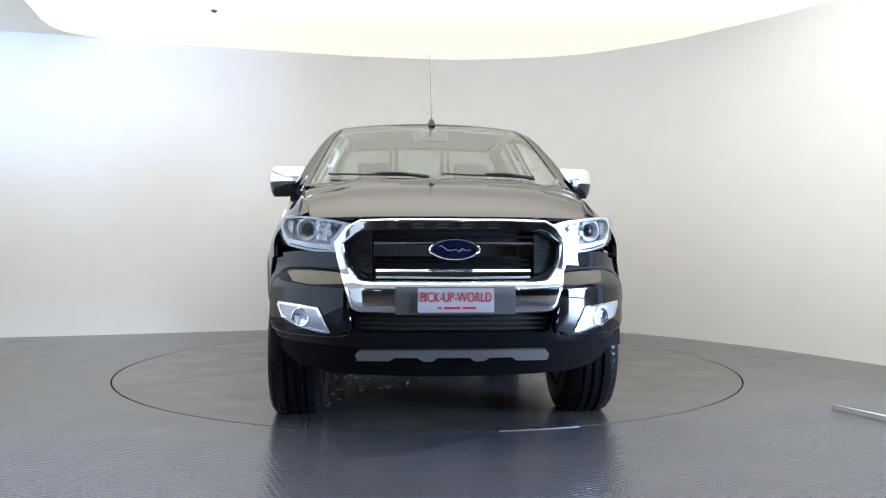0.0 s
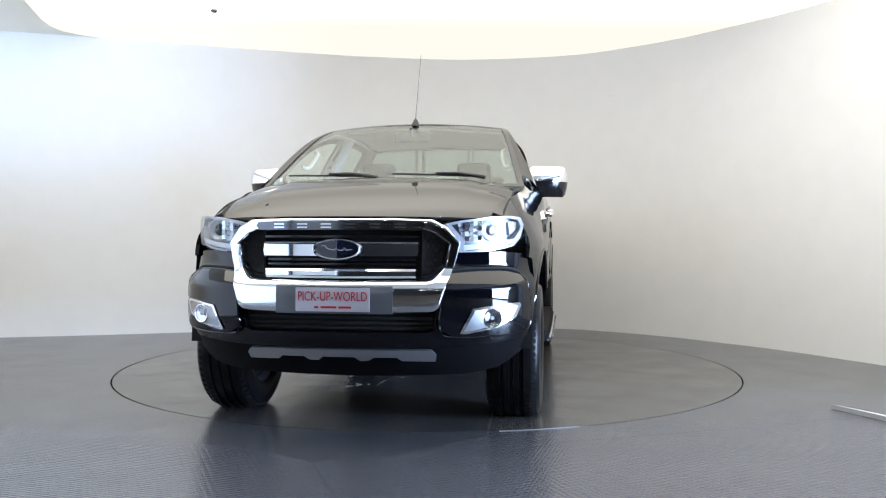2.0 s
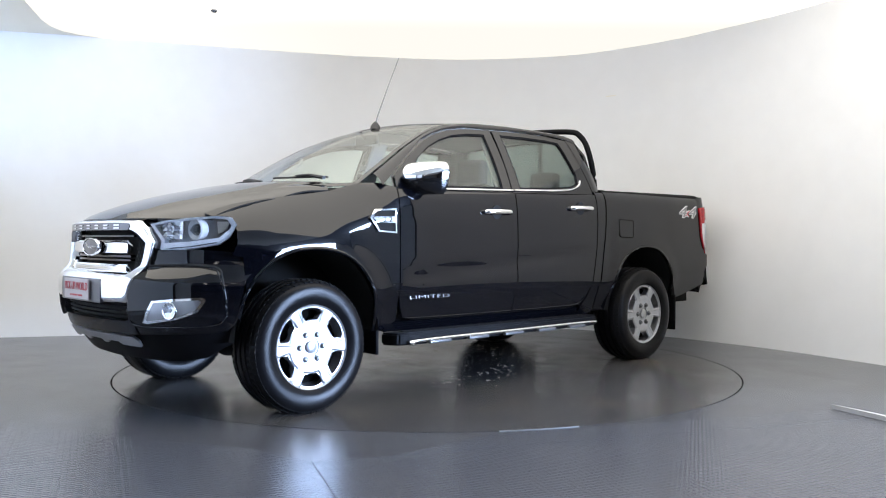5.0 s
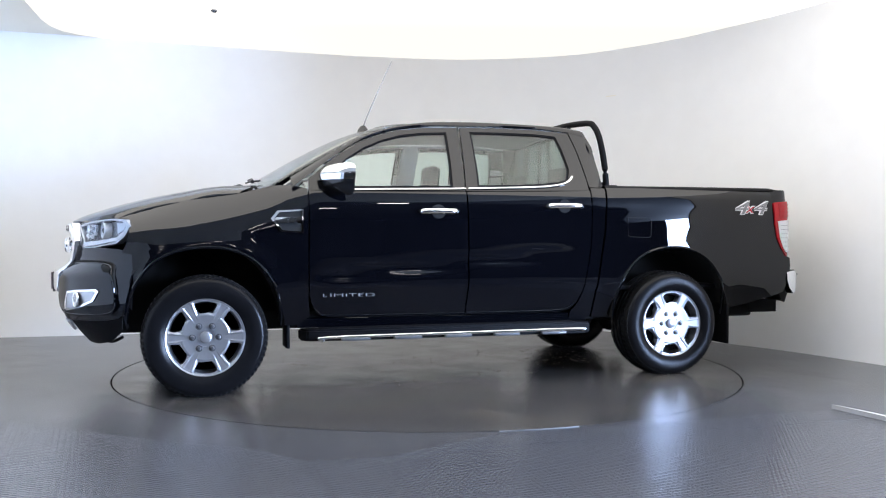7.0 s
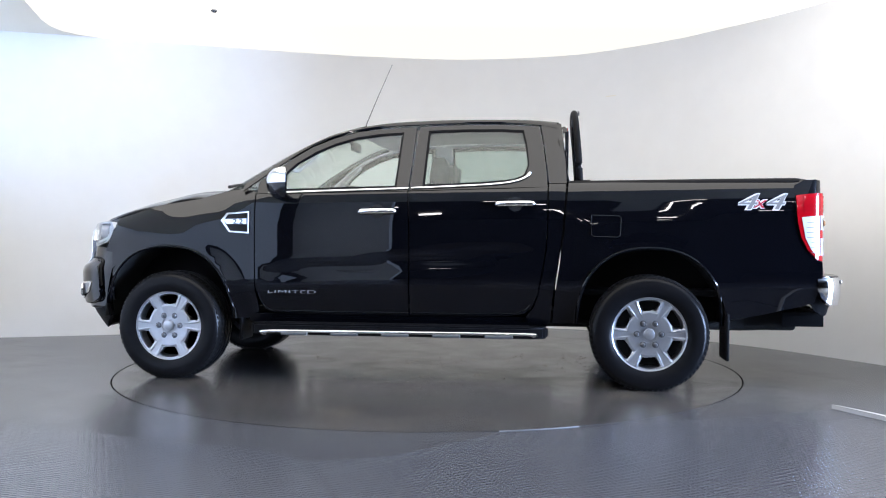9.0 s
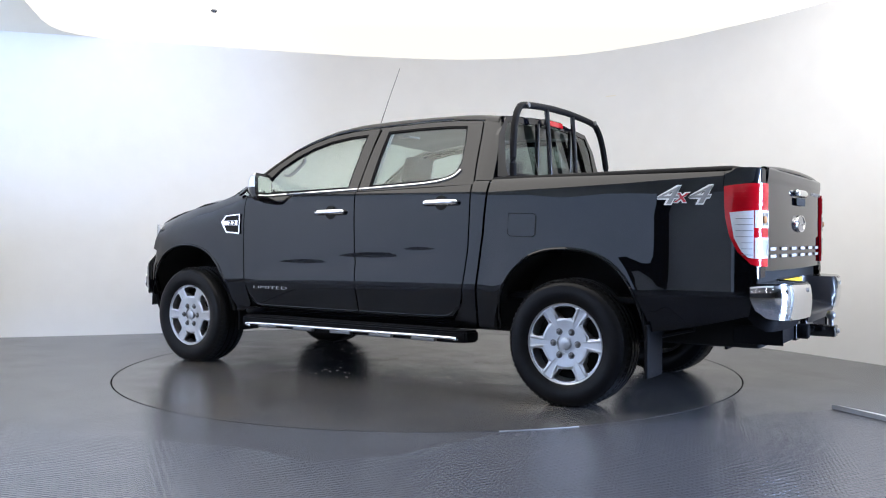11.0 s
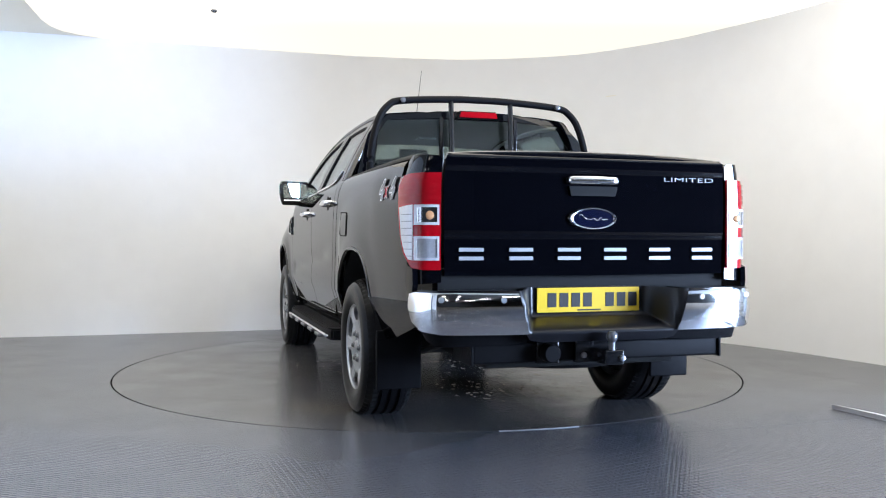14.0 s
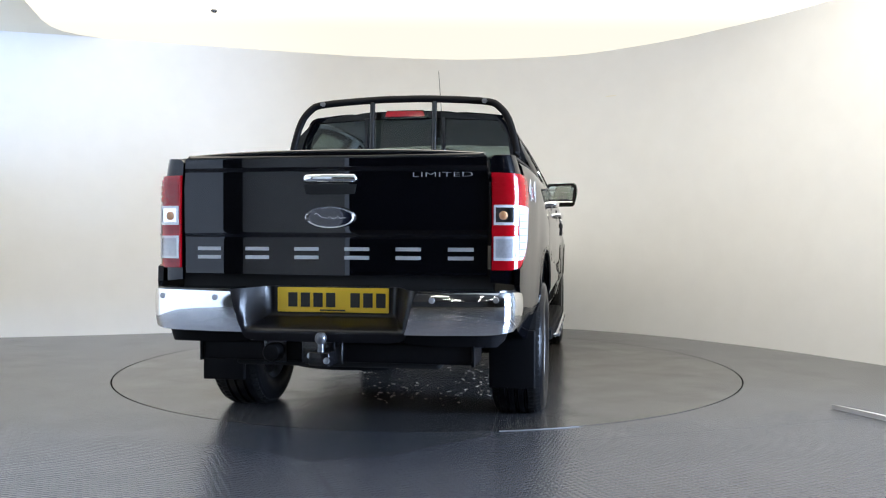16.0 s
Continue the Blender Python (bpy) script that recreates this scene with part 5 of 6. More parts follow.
# ---- wheels ----
def make_wheel():
    """A wheel on the left side, its axle on the origin, outer face towards +y."""
    w = new("wheel")
    w.parent = truck
    w["label"] = "six-spoke silver alloy wheel with black tyre"
    place = lambda a, b, h: (a, h, b)
    prof = [(0.222, -0.235), (0.245, -0.250), (0.30, -0.258), (0.345, -0.246), (0.366, -0.215), (0.3735, -0.19)]
    for g in (-0.165, -0.115, -0.065):
        prof += [(0.375, g - 0.012), (0.364, g - 0.008), (0.364, g + 0.004), (0.375, g + 0.008)]
    prof += [(0.3735, -0.03), (0.366, -0.006), (0.345, 0.022), (0.33, 0.027), (0.30, 0.031), (0.265, 0.026), (0.24, 0.012), (0.222, 0.0)]
    tyre = part("tyre", lathe([(r, h) for r, h in prof], place, 96, True), M_TYRE, w, "black treaded rubber tyre")
    bm = bmesh.new()
    for k in range(66):
        for h0, h1, ph in ((-0.016, 0.008, 0.0), (-0.236, -0.212, 0.5), (-0.054, -0.026, 0.3), (-0.205, -0.177, 0.8)):
            a0, a1 = 2 * math.pi * (k + ph) / 66, 2 * math.pi * (k + ph + 0.62) / 66
            r0, r1 = (0.350, 0.3705) if abs(h0 + 0.113) > 0.09 else (0.36, 0.3765)
            vs = []
            for r in (r0, r1):
                for a, h in ((a0, h0), (a1, h0), (a1, h1), (a0, h1)):
                    rr = r - (0.010 if (h > 0 or h < -0.235) else 0)
                    vs.append(bm.verts.new((rr * math.cos(a), h, rr * math.sin(a))))
            for q in ((3, 2, 1, 0), (4, 5, 6, 7), (0, 1, 5, 4), (1, 2, 6, 5), (2, 3, 7, 6), (3, 0, 4, 7)):
                bm.faces.new([vs[i] for i in q])
    tread = tagged(part("tread", bm, M_LUGS, w, smooth=False), kind="stuff")
    for q in (tyre, tread):
        for v in q.data.vertices:
            v.co.z = max(v.co.z, 0.001 - HUB_Z)
    rim = part("rim", lathe([(0.238, 0.006), (0.234, 0.012), (0.227, 0.008), (0.224, -0.010), (0.212, -0.06), (0.200, -0.20), (0.225, -0.235), (0.230, -0.24), (0.235, -0.2), (0.215, -0.1)], place, 64, True), M_ALLOY, w)

    def face(a, r):
        """Depth of the wheel face, a degrees from the middle of an opening and r from the axle."""
        a = abs(a)
        edge = max(r * radians(a - 18.5), 0.148 - r, r - 0.2185)
        y = 0.008 - 0.012 * sstep(0.225, 0.055, r) - 0.006 * sstep(0.012, 0.0, edge)
        y -= 0.004 * sstep(23.0, 24.5, a) * sstep(0.095, 0.165, r) * sstep(0.226, 0.215, r)
        return y - 0.004 * sstep(0.221, 0.229, r)

    o_ = [(-30, .055), (-30, .11), (-30, .16), (-30, .20), (-30, .229), (-15, .229), (0, .229), (15, .229), (30, .229), (30, .16), (30, .055), (0, .055)]
    h_ = [(-12, .148), (-16, .153), (-18.5, .176), (-19.5, .203), (-17, .2155), (-9, .2182), (0, .2188), (9, .2182), (17, .2155), (19.5, .203), (16, .153), (0, .147)]
    flat = lambda loop: [(radians(a) * 0.2, r) for a, r in loop]
    for k in range(6):
        ang = 30 + 60 * k
        polar = lambda u, r, ang=ang: (r * math.cos(u / 0.2 + radians(ang)), face(math.degrees(u / 0.2), r), r * math.sin(u / 0.2 + radians(ang)))
        panel("spoke_sector", flat(o_), polar, M_ALLOY, w, (0, 1, 0), 0.006, 0.05, hole=flat(h_))
        nx, nz = 0.077 * math.cos(radians(ang + 30)), 0.077 * math.sin(radians(ang + 30))
        part("nut_well", lathe([(0.0, 0.0), (0.020, 0.0), (0.021, -0.004), (0.0, -0.004)], lambda a, b, h, nx=nx, nz=nz: (nx + a, face(30, 0.077) + 0.002 + h, nz + b), 14), M_LAMPGREY, w)
        part("wheel_nut", lathe([(0.0, 0.019), (0.009, 0.018), (0.014, 0.012), (0.016, -0.02), (0.0, -0.02)], lambda a, b, h, nx=nx, nz=nz: (nx + a, -0.006 + h, nz + b), 10), M_LAMPGREY, w)
    part("hub", lathe([(0.0, -0.010), (0.050, -0.011), (0.066, -0.013), (0.072, -0.02), (0.07, -0.05), (0.0, -0.05)], place, 40), M_ALLOY, w)
    part("centre_cap", lathe([(0.0, 0.006), (0.025, 0.005), (0.034, 0.001), (0.036, -0.006), (0.0, -0.006)], place, 32), M_ALLOY, w, "silver centre cap")
    part("brake_disc", lathe([(0.0, -0.09), (0.155, -0.09), (0.155, -0.11), (0.0, -0.11)], place, 40), M_LAMPGREY, w)
    part("wheel_barrel", lathe([(0.208, -0.07), (0.196, -0.2), (0.0, -0.2), (0.0, -0.18), (0.190, -0.18), (0.203, -0.07)], place, 48), M_DARK, w)
    return w


wheel = make_wheel()
FACE_Y = 0.900
wheel.matrix_basis = pose(AXLE, FACE_Y, HUB_Z)
copy_thing(wheel, pose(-AXLE, FACE_Y, HUB_Z))
copy_thing(wheel, pose(AXLE, -FACE_Y, HUB_Z, 0, 0, 180))
copy_thing(wheel, pose(-AXLE, -FACE_Y, HUB_Z, 0, 0, 180))

# ---- underside ----
part("chassis", box(-2.60, 2.25, -0.50, 0.50, 0.36, 0.56, 0.03), M_DARK, truck)
part("engine_bay", box(1.10, 2.28, -0.52, 0.52, 0.45, 1.04, 0.03), M_DARK, truck)
part("cab_floor", box(-1.06, 1.12, -0.80, 0.80, 0.40, 0.50, 0.02), M_DARK, truck)
part("firewall", box(1.04, 1.14, -0.80, 0.80, 0.42, 1.26, 0.02), M_DARK, truck)
for x in (AXLE, -AXLE):
    part("axle", tube([Vector((x, -0.7, HUB_Z)), Vector((x, 0, HUB_Z)), Vector((x, 0.7, HUB_Z))], [0.045, 0.06, 0.045], 14), M_DARK, truck)
    part("differential", lathe([(0.0, -0.11), (0.08, -0.09), (0.12, 0.0), (0.08, 0.09), (0.0, 0.11)], lambda a, b, h, x=x: (x + a, h, HUB_Z - 0.02 + b), 20), M_DARK, truck)
part("spare_wheel", lathe([(0.10, 0.36), (0.22, 0.33), (0.34, 0.34), (0.365, 0.40), (0.365, 0.50), (0.30, 0.54), (0.10, 0.54)], lambda a, b, h: (-2.22 + a * 0.95, b, h), 40), M_TYRE, truck, "spare tyre slung under the bed")
part("exhaust", tube(smooth_path([(-1.2, -0.45, 0.40), (-1.6, -0.48, 0.50), (-2.0, -0.50, 0.44), (-2.35, -0.55, 0.42)], 5), 0.035, 12), M_LAMPGREY, truck)
for s in (1, -1):
    part("leaf_spring", tube(smooth_path([(-1.0, s * 0.56, 0.46), (-1.6, s * 0.56, 0.33), (-2.25, s * 0.56, 0.46)], 6), 0.03, 8, 0.6), M_DARK, truck)
    for c in (-0.6, 0.5):
        part("step_bracket", box(c - 0.03, c + 0.03, min(s * 0.5, s * 0.86), max(s * 0.5, s * 0.86), 0.36, 0.39, 0.004), M_DARK, truck)

# ---- tail ----
RC_S, RC_X, RC_Y = [0.0, 0.08, 0.14, 0.19, 0.26], [-2.485, -2.564, -2.626, -2.666, -2.676], [0.876, 0.869, 0.850, 0.805, 0.733]
rc_x, rc_y = spline_fn(RC_S, RC_X), spline_fn(RC_S, RC_Y)


def corner(off=0.0, s=1):
    def f(u, z):
        e = 0.01
        tx, ty = rc_x(u + e) - rc_x(u - e), rc_y(u + e) - rc_y(u - e)
        L = math.hypot(tx, ty)
        y = rc_y(u) - (0.045 * (max(0, z - 1.12) / 0.21) ** 2.2 if z > 1.12 else 0) * (1 - u / 0.3)
        return (rc_x(u) + off * ty / L, s * (y - off * tx / L), z)
    return f


for s in (1, -1):
    out = (-1, s, 0)
    panel("bed_corner", [(-0.01, 1.338), (0.13, 1.340), (0.24, 1.335), (0.262, 1.32), (0.262, 0.77), (0.0, 0.745), (-0.01, 0.9)], corner(-0.003, s), M_PAINT, truck, out, 0.03, 0.02)
    tl = [(0.012, 1.243), (0.13, 1.255), (0.258, 1.258), (0.258, 0.825), (0.18, 0.825), (0.14, 0.838), (0.085, 0.90), (0.045, 0.98), (0.022, 1.08)]
    lamp = panel("tail_lamp", tl, corner(0.012, s), M_REDLENS, truck, out, 0.025, 0.03, label="red and clear tail lamp cluster")
    panel("reverse_lens", [(0.045, 1.105), (0.150, 1.115), (0.150, 0.868), (0.128, 0.872), (0.100, 0.905), (0.068, 0.975)], corner(0.0155, s), M_CLEARLENS, lamp, out, 0.03, 0.004, label="ribbed clear lens")
    for z0, z1, mt in ((1.025, 1.115, M_CLEARLENS), (0.868, 0.975, M_CLEARLENS)):
        fo2, fi2 = [(0.155, z0), (0.250, z0), (0.250, z1), (0.155, z1)], [(0.165, z0 + 0.012), (0.241, z0 + 0.012), (0.241, z1 - 0.012), (0.165, z1 - 0.012)]
        panel("lens_frame", fo2, corner(0.017, s), M_CLEARLENS, lamp, out, 0.03, 0.006, hole=fi2)
        panel("lamp_chamber", fi2, corner(0.0135, s), M_REFLECTOR if z0 > 1 else M_LAMPLIGHT, lamp, out, 0.03, 0.004)
    for k in range(4):
        z = 1.135 + k * 0.027
        panel("red_facet", [(0.06, z), (0.25, z), (0.25, z + 0.022), (0.055, z + 0.021)], lambda u, z_, s=s, z0=z: corner(0.0145 + 0.10 * (z_ - z0), s)(u, z_), M_REDLENS, lamp, out, 0.03, 0.004)
    p = corner(0.016, s)(0.21, 1.068)
    part("indicator_bulb", lathe([(0.0, 0.010), (0.014, 0.008), (0.020, 0.0), (0.0, 0.0)], lambda a, b, h, p=p: (p[0] - h, p[1] + a, p[2] + b), 16), M_AMBER, lamp, "amber bulb")
    for k in range(7):
        z = 0.885 + k * 0.031
        panel("lens_rib", [(0.075 if z > 0.97 else 0.10, z), (0.147, z), (0.147, z + 0.003), (0.075 if z > 0.97 else 0.10, z + 0.003)], corner(0.018, s), M_LAMPGREY, lamp, out, 0.05, 0.003)

# rear bumper
RB_U, RB_X, RB_Y = [0.0, 0.3, 0.5, 0.7, 0.82, 0.92, 1.02, 1.12], [-2.845, -2.842, -2.836, -2.818, -2.785, -2.725, -2.640, -2.545], [0.0, 0.3, 0.495, 0.680, 0.780, 0.840, 0.868, 0.876]
rb_x, rb_y = spline_fn(RB_U, RB_X), spline_fn(RB_U, RB_Y)


def tail(off=0.0, s=1):
    def f(u, z):
        a = abs(u)
        sg = s * (1 if u >= 0 else -1)
        e = 0.01
        tx, ty = rb_x(a + e) - rb_x(max(a - e, 0)), rb_y(a + e) - rb_y(max(a - e, 0))
        L = math.hypot(tx, ty)
        o = off - 0.012 * max(0.0, (z - 0.67) / 0.07 if z > 0.67 else (0.67 - z) / 0.11) ** 2
        return (rb_x(a) - o * ty / L, sg * (rb_y(a) + o * tx / L), z)
    return f


bumper = tagged(new("rear_bumper"), "", "")
bumper.parent = truck
for s in (1, -1):
    cap = [(0.425, 0.725), (0.7, 0.730), (0.9, 0.730), (0.98, 0.728), (1.03, 0.720), (1.03, 0.66), (1.0, 0.60), (0.93, 0.56), (0.80, 0.548), (0.5, 0.545), (0.372, 0.545), (0.385, 0.58)]
    ch = panel("chrome_cap", cap, tail(0.004, s), M_CHROME, bumper, (-1, 0.5 * s, 0), 0.035, 0.012, label="polished chrome bumper end")
    for u, z in ((0.50, 0.698), (0.80, 0.70)):
        p = tail(0.006, s)(u, z)
        part("parking_sensor", lathe([(0.0, 0.004), (0.012, 0.004), (0.014, 0.0), (0.0, 0.0)], lambda a, b, h, p=p: (p[0] - h, p[1] + a, p[2] + b), 18), M_SATIN, bumper)
    top = [(-2.62, 0.425), (-2.836, 0.425), (-2.836, 0.5), (-2.815, 0.68), (-2.775, 0.782), (-2.70, 0.845), (-2.60, 0.86), (-2.60, 0.80), (-2.64, 0.74)]
    part("bumper_step", prism(top, lambda u, v, d, s=s: (u + 0.006, s * v, 0.738 - d), 0.03, 0.006), M_GLOSSBLACK, bumper, "black step pad")


def recess_map(y, z):
    """Bumper centre: the outer face, with a smooth pocket round the number plate."""
    face_x = tail(-0.003)(abs(y), z)[0]
    rise = max(sstep(0.285, 0.415 - 0.25 * (0.73 - z), abs(y)), sstep(0.622, 0.548, z))
    return (-2.652 + (face_x + 2.652) * rise, y, z)


# added dark block that stops light showing through below the tailgate
part("gate_sill", box(-2.64, -2.56, -0.74, 0.74, 0.60, 0.83, 0.006), M_DARK, bumper)
panel("bumper_centre", sym([(0, 0.742), (0.30, 0.742), (0.432, 0.736), (0.425, 0.66), (0.405, 0.60), (0.38, 0.545), (0.36, 0.515), (0.30, 0.505), (0, 0.505)]), recess_map, M_SEMIGLOSS, bumper, (-1, 0, 0), 0.02, 0.012, label="glossy black bumper centre with plate pocket")
for s in (1, -1):
    panel("bumper_skirt", [(0.375, 0.546), (0.5, 0.543), (0.80, 0.546), (0.93, 0.558), (1.0, 0.598), (1.03, 0.66), (1.08, 0.66), (1.08, 0.58), (1.0, 0.51), (0.9, 0.485), (0.5, 0.490), (0.36, 0.50)], tail(-0.05, s), M_PLASTIC, bumper, (-1, 0.5 * s, 0), 0.05, 0.03)
plate = part("rear_number_plate", prism([(-0.265, 0.624), (0.265, 0.624), (0.265, 0.738), (-0.265, 0.738)], lambda u, v, d: (-2.657 - d, u, v), 0.006, 0.002), M_YELLOW, truck, "yellow number plate with plain dark bars")
for k in range(7):
    y = 0.212 - k * 0.0605 - (0.055 if k > 3 else 0)
    part("plate_bar", box(-2.665, -2.662, y - 0.044, y, 0.648, 0.714), M_INK, plate, smooth=False)
part("plate_foot_bar", box(-2.665, -2.662, -0.06, 0.06, 0.630, 0.637), M_INK, plate, smooth=False)
# tow bar
tow = part("tow_bar", box(-2.73, -2.65, -0.66, 0.60, 0.405, 0.495, 0.012), M_PLASTIC, truck, "black steel tow bar with ball hitch")
part("end_plate", box(-2.74, -2.48, -0.668, -0.655, 0.40, 0.50, 0.004), M_PLASTIC, tow)
part("end_plate", box(-2.74, -2.48, 0.60, 0.612, 0.40, 0.50, 0.004), M_PLASTIC, tow)
part("hitch_plate", box(-2.76, -2.73, -0.075, 0.115, 0.40, 0.51, 0.006), M_GLOSSBLACK, tow)
part("hitch_bracket", box(-2.90, -2.75, -0.055, 0.035, 0.405, 0.47, 0.006), M_GLOSSBLACK, tow)
part("tow_ball", lathe([(0.0, 0.555), (0.015, 0.552), (0.024, 0.54), (0.026, 0.528), (0.022, 0.512), (0.014, 0.504), (0.014, 0.47), (0.03, 0.465), (0.03, 0.45), (0.0, 0.45)], lambda a, b, h: (-2.87 + a, -0.01 + b, h), 24), M_LAMPGREY, tow, "dark steel tow ball")
for yy in (-0.045, 0.075):
    part("hitch_bolt", lathe([(0.0, 0.014), (0.012, 0.012), (0.015, 0.0), (0.0, 0.0)], lambda a, b, h, yy=yy: (-2.90 - h if yy < 0.04 else -2.76 - h, yy + a, 0.435 + b), 8), M_SATIN, tow)
part("trailer_socket", lathe([(0.0, 0.07), (0.036, 0.07), (0.042, 0.062), (0.042, 0.0), (0.0, 0.0)], lambda a, b, h: (-2.73 - h, 0.245 + a, 0.45 + b), 24), M_PLASTIC, tow, "round black trailer socket")
part("socket_mount", box(-2.745, -2.72, 0.19, 0.30, 0.40, 0.51, 0.006), M_GLOSSBLACK, tow)

# ---- sports bar behind the cab ----
half = [(-1.175, 0.735, 1.31), (-1.165, 0.722, 1.50), (-1.15, 0.675, 1.69), (-1.14, 0.61, 1.785), (-1.135, 0.52, 1.822), (-1.13, 0.2, 1.845), (-1.13, 0.0, 1.848)]
barpath = smooth_path(half + [(x, -y, z) for x, y, z in half[-2::-1]], 6)
bar = part("sports_bar", tube(barpath, 0.022, 14), M_PLASTIC, truck, "black tubular sports bar")
for y in (0.20, -0.20):
    part("bar_upright", tube([Vector((-1.165, y, 1.30)), Vector((-1.15, y, 1.6)), Vector((-1.13, y, 1.84))], 0.017, 12), M_GLOSSBLACK, bar)
for y in (0.52, -0.52):
    part("bar_clamp", lathe([(0.0, 0.0), (0.016, 0.0), (0.016, 0.012), (0.0, 0.014)], lambda a, b, h, y=y: (-1.158 - h, y + a, 1.822 + b), 14), M_LAMPGREY, bar)
for y in (0.735, -0.735):
    part("bar_foot", box(-1.24, -1.14, y - 0.04, y + 0.04, 1.335, 1.352, 0.005), M_PLASTIC, bar)
part("cross_brace", tube([Vector((-1.165, 0.73, 1.36)), Vector((-1.165, 0, 1.36)), Vector((-1.165, -0.73, 1.36))], 0.018, 12), M_PLASTIC, bar)

# ---- aerial and wipers ----
ant = part("aerial", lathe([(0.0, 1.80), (0.010, 1.80), (0.018, 1.79), (0.030, 1.77), (0.034, 1.75), (0.0, 1.75)], lambda a, b, h: (0.452 + a * 1.3, 0.012 + b * 0.8, h), 20), M_GLOSSBLACK, truck, "black aerial base with thin whip")
part("aerial_mast", tube([Vector((0.452, 0.012, 1.79)), Vector((0.43, 0.012, 1.85)), Vector((0.34, 0.012, 2.06)), Vector((0.235, 0.012, 2.29))], [0.005, 0.0038, 0.0026, 0.002], 8), M_LAMPGREY, ant, "thin grey metal whip")
for y0, y1 in ((-0.08, -0.62), (0.52, 0.02)):
    blade = [Vector(screen_map(-0.05 + 0.03 * k / 8, (y0 + (y1 - y0) * k / 8) / 0.745)) + Vector((0.02, 0, 0.012)) for k in range(9)]
    wp = part("wiper", tube(blade, 0.006, 8), M_INK, truck, "black wiper arm and blade")
    part("wiper_arm", tube([blade[0] + Vector((0.05, 0.03, -0.01)), blade[2] + Vector((0.015, 0, 0.012)), blade[4] + Vector((0.01, 0, 0.01))], [0.012, 0.009, 0.006], 8), M_INK, wp)

# ---- cabin ----
part("dashboard", prism([(1.10, 0.90), (1.10, 1.24), (0.95, 1.27), (0.72, 1.22), (0.62, 1.12), (0.66, 0.90)], lambda u, v, d: (u, -0.74 + d, v), 1.48, 0.02), M_DASH, truck, "dark grey dashboard")
part("screen_hood", prism([(0.74, 1.20), (0.80, 1.275), (0.92, 1.27), (0.95, 1.20)], lambda u, v, d: (u, -0.54 + d, v), 0.34, 0.02), M_DASH, truck)
rim_pts = [Vector((0.50 + 0.10 * math.sin(a), -0.37 + 0.185 * math.cos(a), 1.14 + 0.165 * math.sin(a))) for a in [2 * math.pi * k / 32 for k in range(33)]]
sw = part("steering_wheel", tube(rim_pts, 0.016, 8), M_DASH, truck, "black steering wheel")
part("wheel_boss", lathe([(0.0, 0.0), (0.06, 0.0), (0.07, 0.03), (0.0, 0.04)], lambda a, b, h: (0.50 + h + b * 0.5, -0.37 + a, 1.14 + b), 20), M_DASH, sw)
for dy, dz in ((0.17, 0.0), (-0.17, 0.0), (0.0, -0.15)):
    part("wheel_spoke", tube([Vector((0.52, -0.37, 1.14)), Vector((0.50 + dz * 0.6, -0.37 + dy, 1.14 + dz))], 0.018, 8), M_DASH, sw)


def seat(x, y, w, z_back, name):
    st = new(name)
    st.parent = truck
    st["label"] = "dark fabric seat with headrest"
    part("seat_cushion", box(x, x + 0.50, y - w / 2, y + w / 2, 0.62, 0.82, 0.06), M_FABRIC, st)
    bm = box(-0.07, 0.07, -w / 2, w / 2, 0, z_back, 0.06, (0.02, 0.05))
    bmesh.ops.transform(bm, matrix=pose(x - 0.0, y, 0.78, 0, -14, 0), verts=bm.verts)
    part("backrest", bm, M_FABRIC, st)
    return st


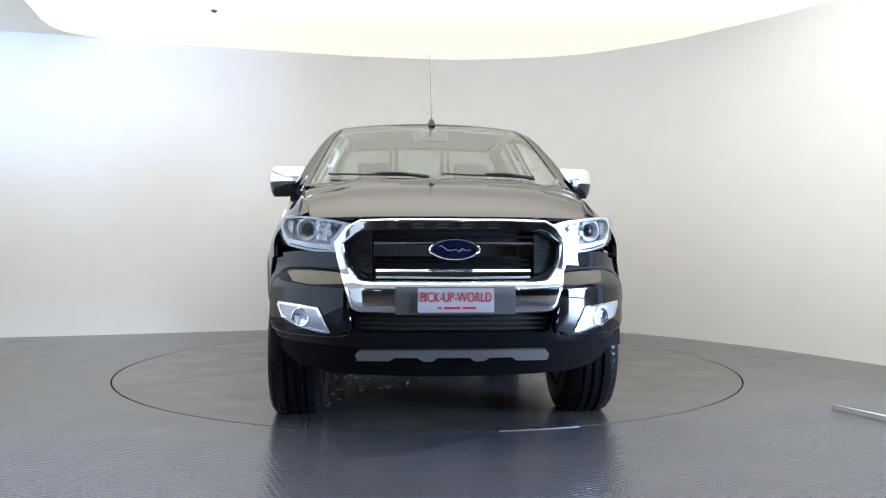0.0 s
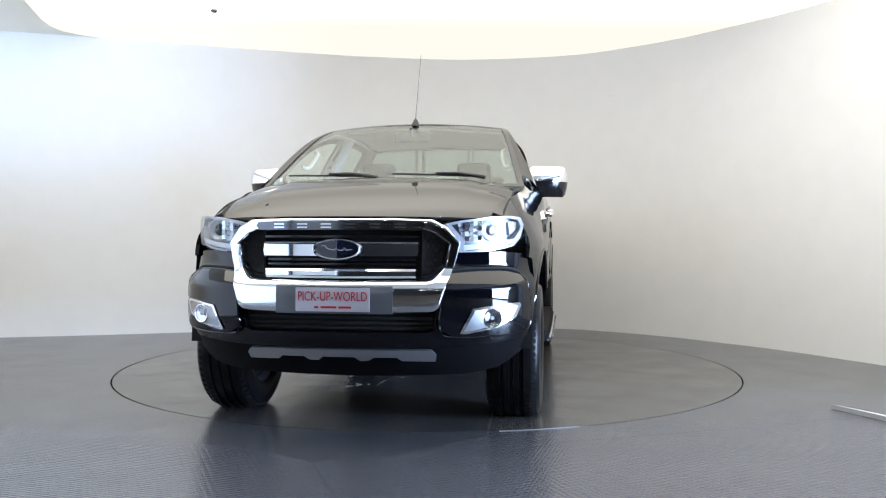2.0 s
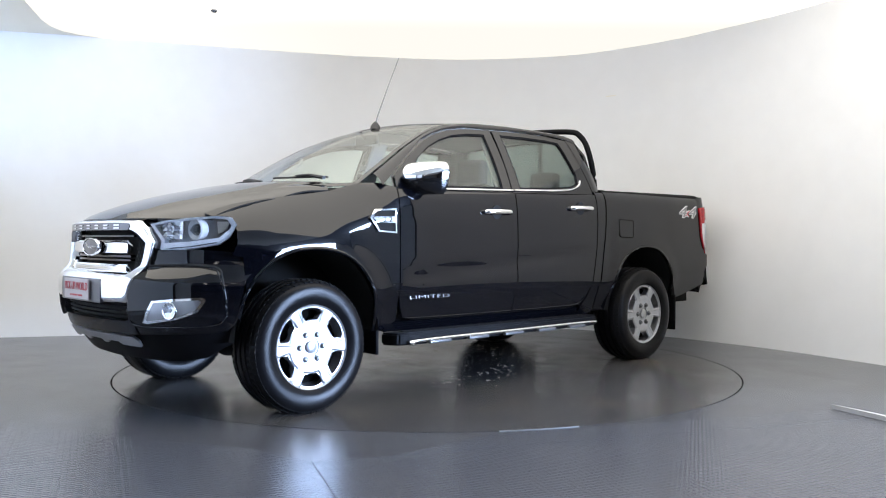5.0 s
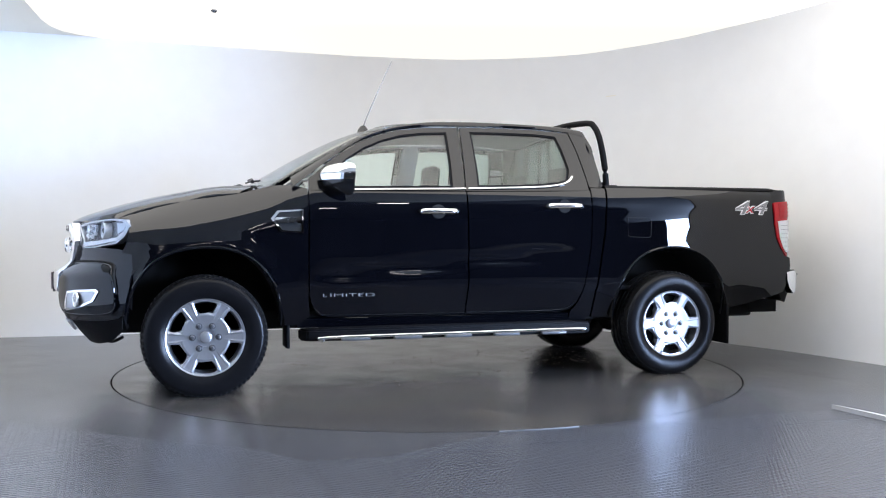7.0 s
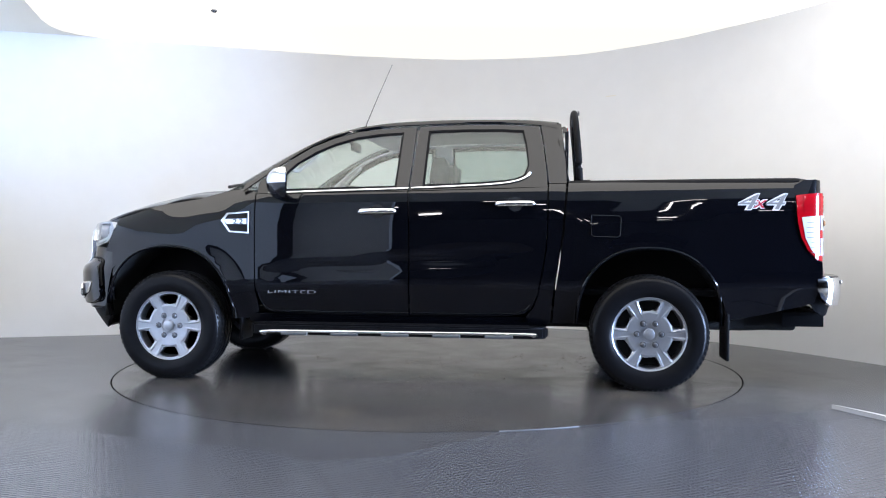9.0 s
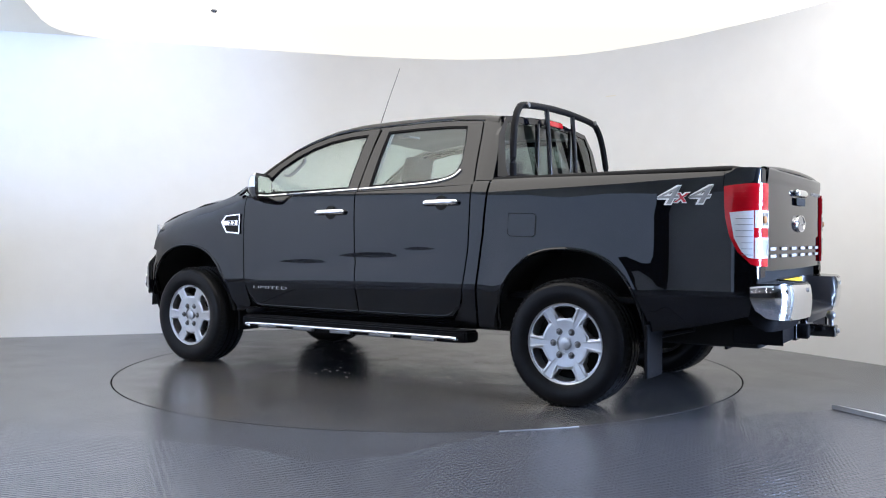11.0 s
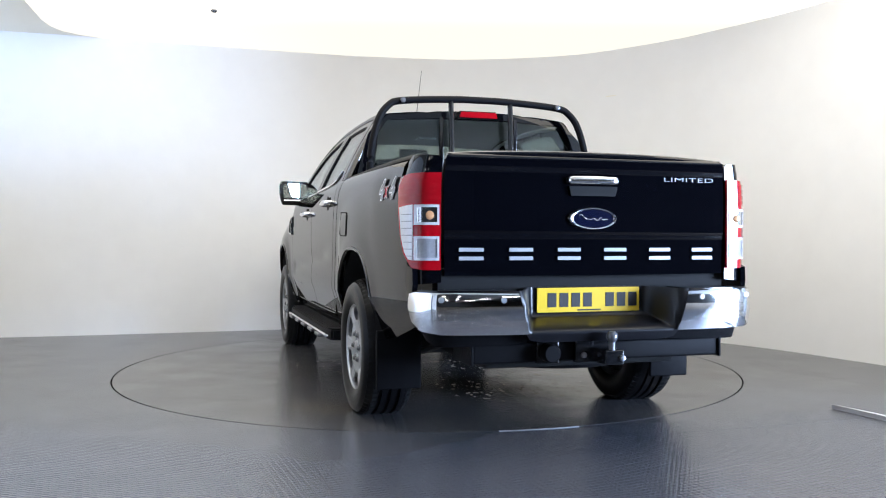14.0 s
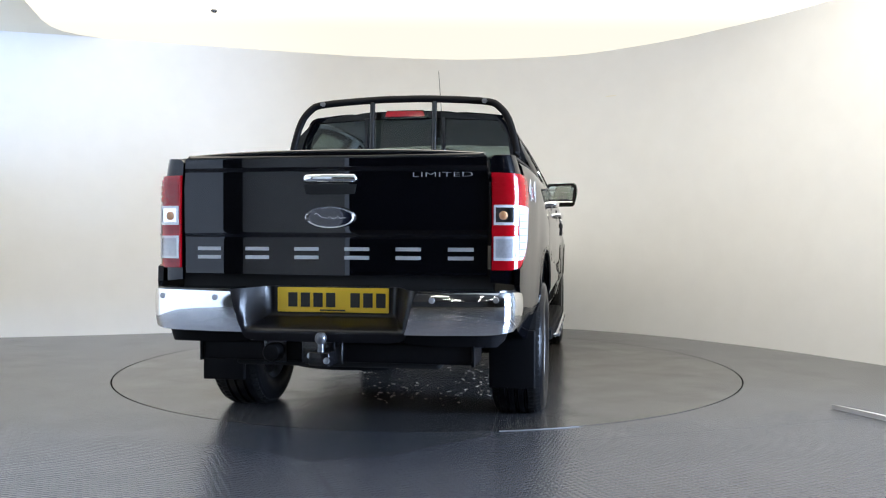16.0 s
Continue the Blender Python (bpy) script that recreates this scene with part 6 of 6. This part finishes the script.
for y in (0.37, -0.37):
    st = seat(-0.02, y, 0.50, 0.60, "front_seat")
    bm = box(-0.05, 0.05, -0.13, 0.13, 0, 0.20, 0.04, (0.0, 0.02))
    bmesh.ops.transform(bm, matrix=pose(-0.17, y, 1.345, 0, -8, 0), verts=bm.verts)
    part("headrest", bm, M_FABRIC, st)
bench = seat(-0.80, 0.0, 1.30, 0.56, "rear_bench")
for y in (0.42, -0.42):
    bm = box(-0.045, 0.045, -0.13, 0.13, 0, 0.16, 0.035, (0.0, 0.02))
    bmesh.ops.transform(bm, matrix=pose(-0.945, y, 1.33, 0, -8, 0), verts=bm.verts)
    part("headrest", bm, M_FABRIC, bench)
for s in (1, -1):
    for dr, fr_, wi_ in TRIMS[s]:
        panel("window_trim", fr_, lambda x, z, s=s: (x, s * (glass_y(z) - 0.028), z), M_HEADLINER, dr, (0, -s, 0), 0.1, 0.01, hole=wi_, label="pale grey inner window trim")
    panel("door_trim", [(0.96, 0.55), (0.96, 1.25), (-0.95, 1.27), (-0.90, 0.55)], lambda x, z, s=s: (x, s * (side_y(x, z) - 0.07), z), M_DASH, truck, (0, -s, 0), 0.2, 0.02)
    part("door_post_trim", prism([(0.02, 1.26), (-0.14, 1.26), (-0.15, 1.72), (-0.01, 1.71)], lambda u, v, d, s=s: (u, s * (glass_y(v) - 0.04 - d), v), 0.03, 0.008), M_HEADLINER, truck)
    grab = smooth_path([(0.80, s * 0.70, 1.44), (0.76, s * 0.665, 1.44), (0.66, s * 0.635, 1.53), (0.64, s * 0.655, 1.56)], 5)
    part("grab_handle", tube(grab, 0.014, 8), M_HEADLINER, truck)
vis = part("inner_mirror", box(-0.015, 0.015, -0.12, 0.12, -0.035, 0.035, 0.012), M_DASH, truck, "black inside rear-view mirror")
vis.matrix_basis = pose(0.52, 0.0, 1.665)
part("mirror_stem", tube([Vector((0.0, 0, 0.0)), Vector((0.06, 0, 0.05))], 0.012, 8), M_DASH, vis)
part("cabin_lamp", box(0.10, 0.22, -0.07, 0.07, 1.735, 1.752, 0.004), M_CLEARLENS, truck)


def motions():
    rows = []
    for t, h in HEADINGS:
        c, s = math.cos(radians(h)), math.sin(radians(h))
        rows.append((t, pose(c * OFFSET[0] - s * OFFSET[1], s * OFFSET[0] + c * OFFSET[1], 0, 0, 0, h)))
    walk(truck, rows)
    walk(turntable, [(t, pose(0, 0, 0, 0, 0, h)) for t, h in HEADINGS])


motions()
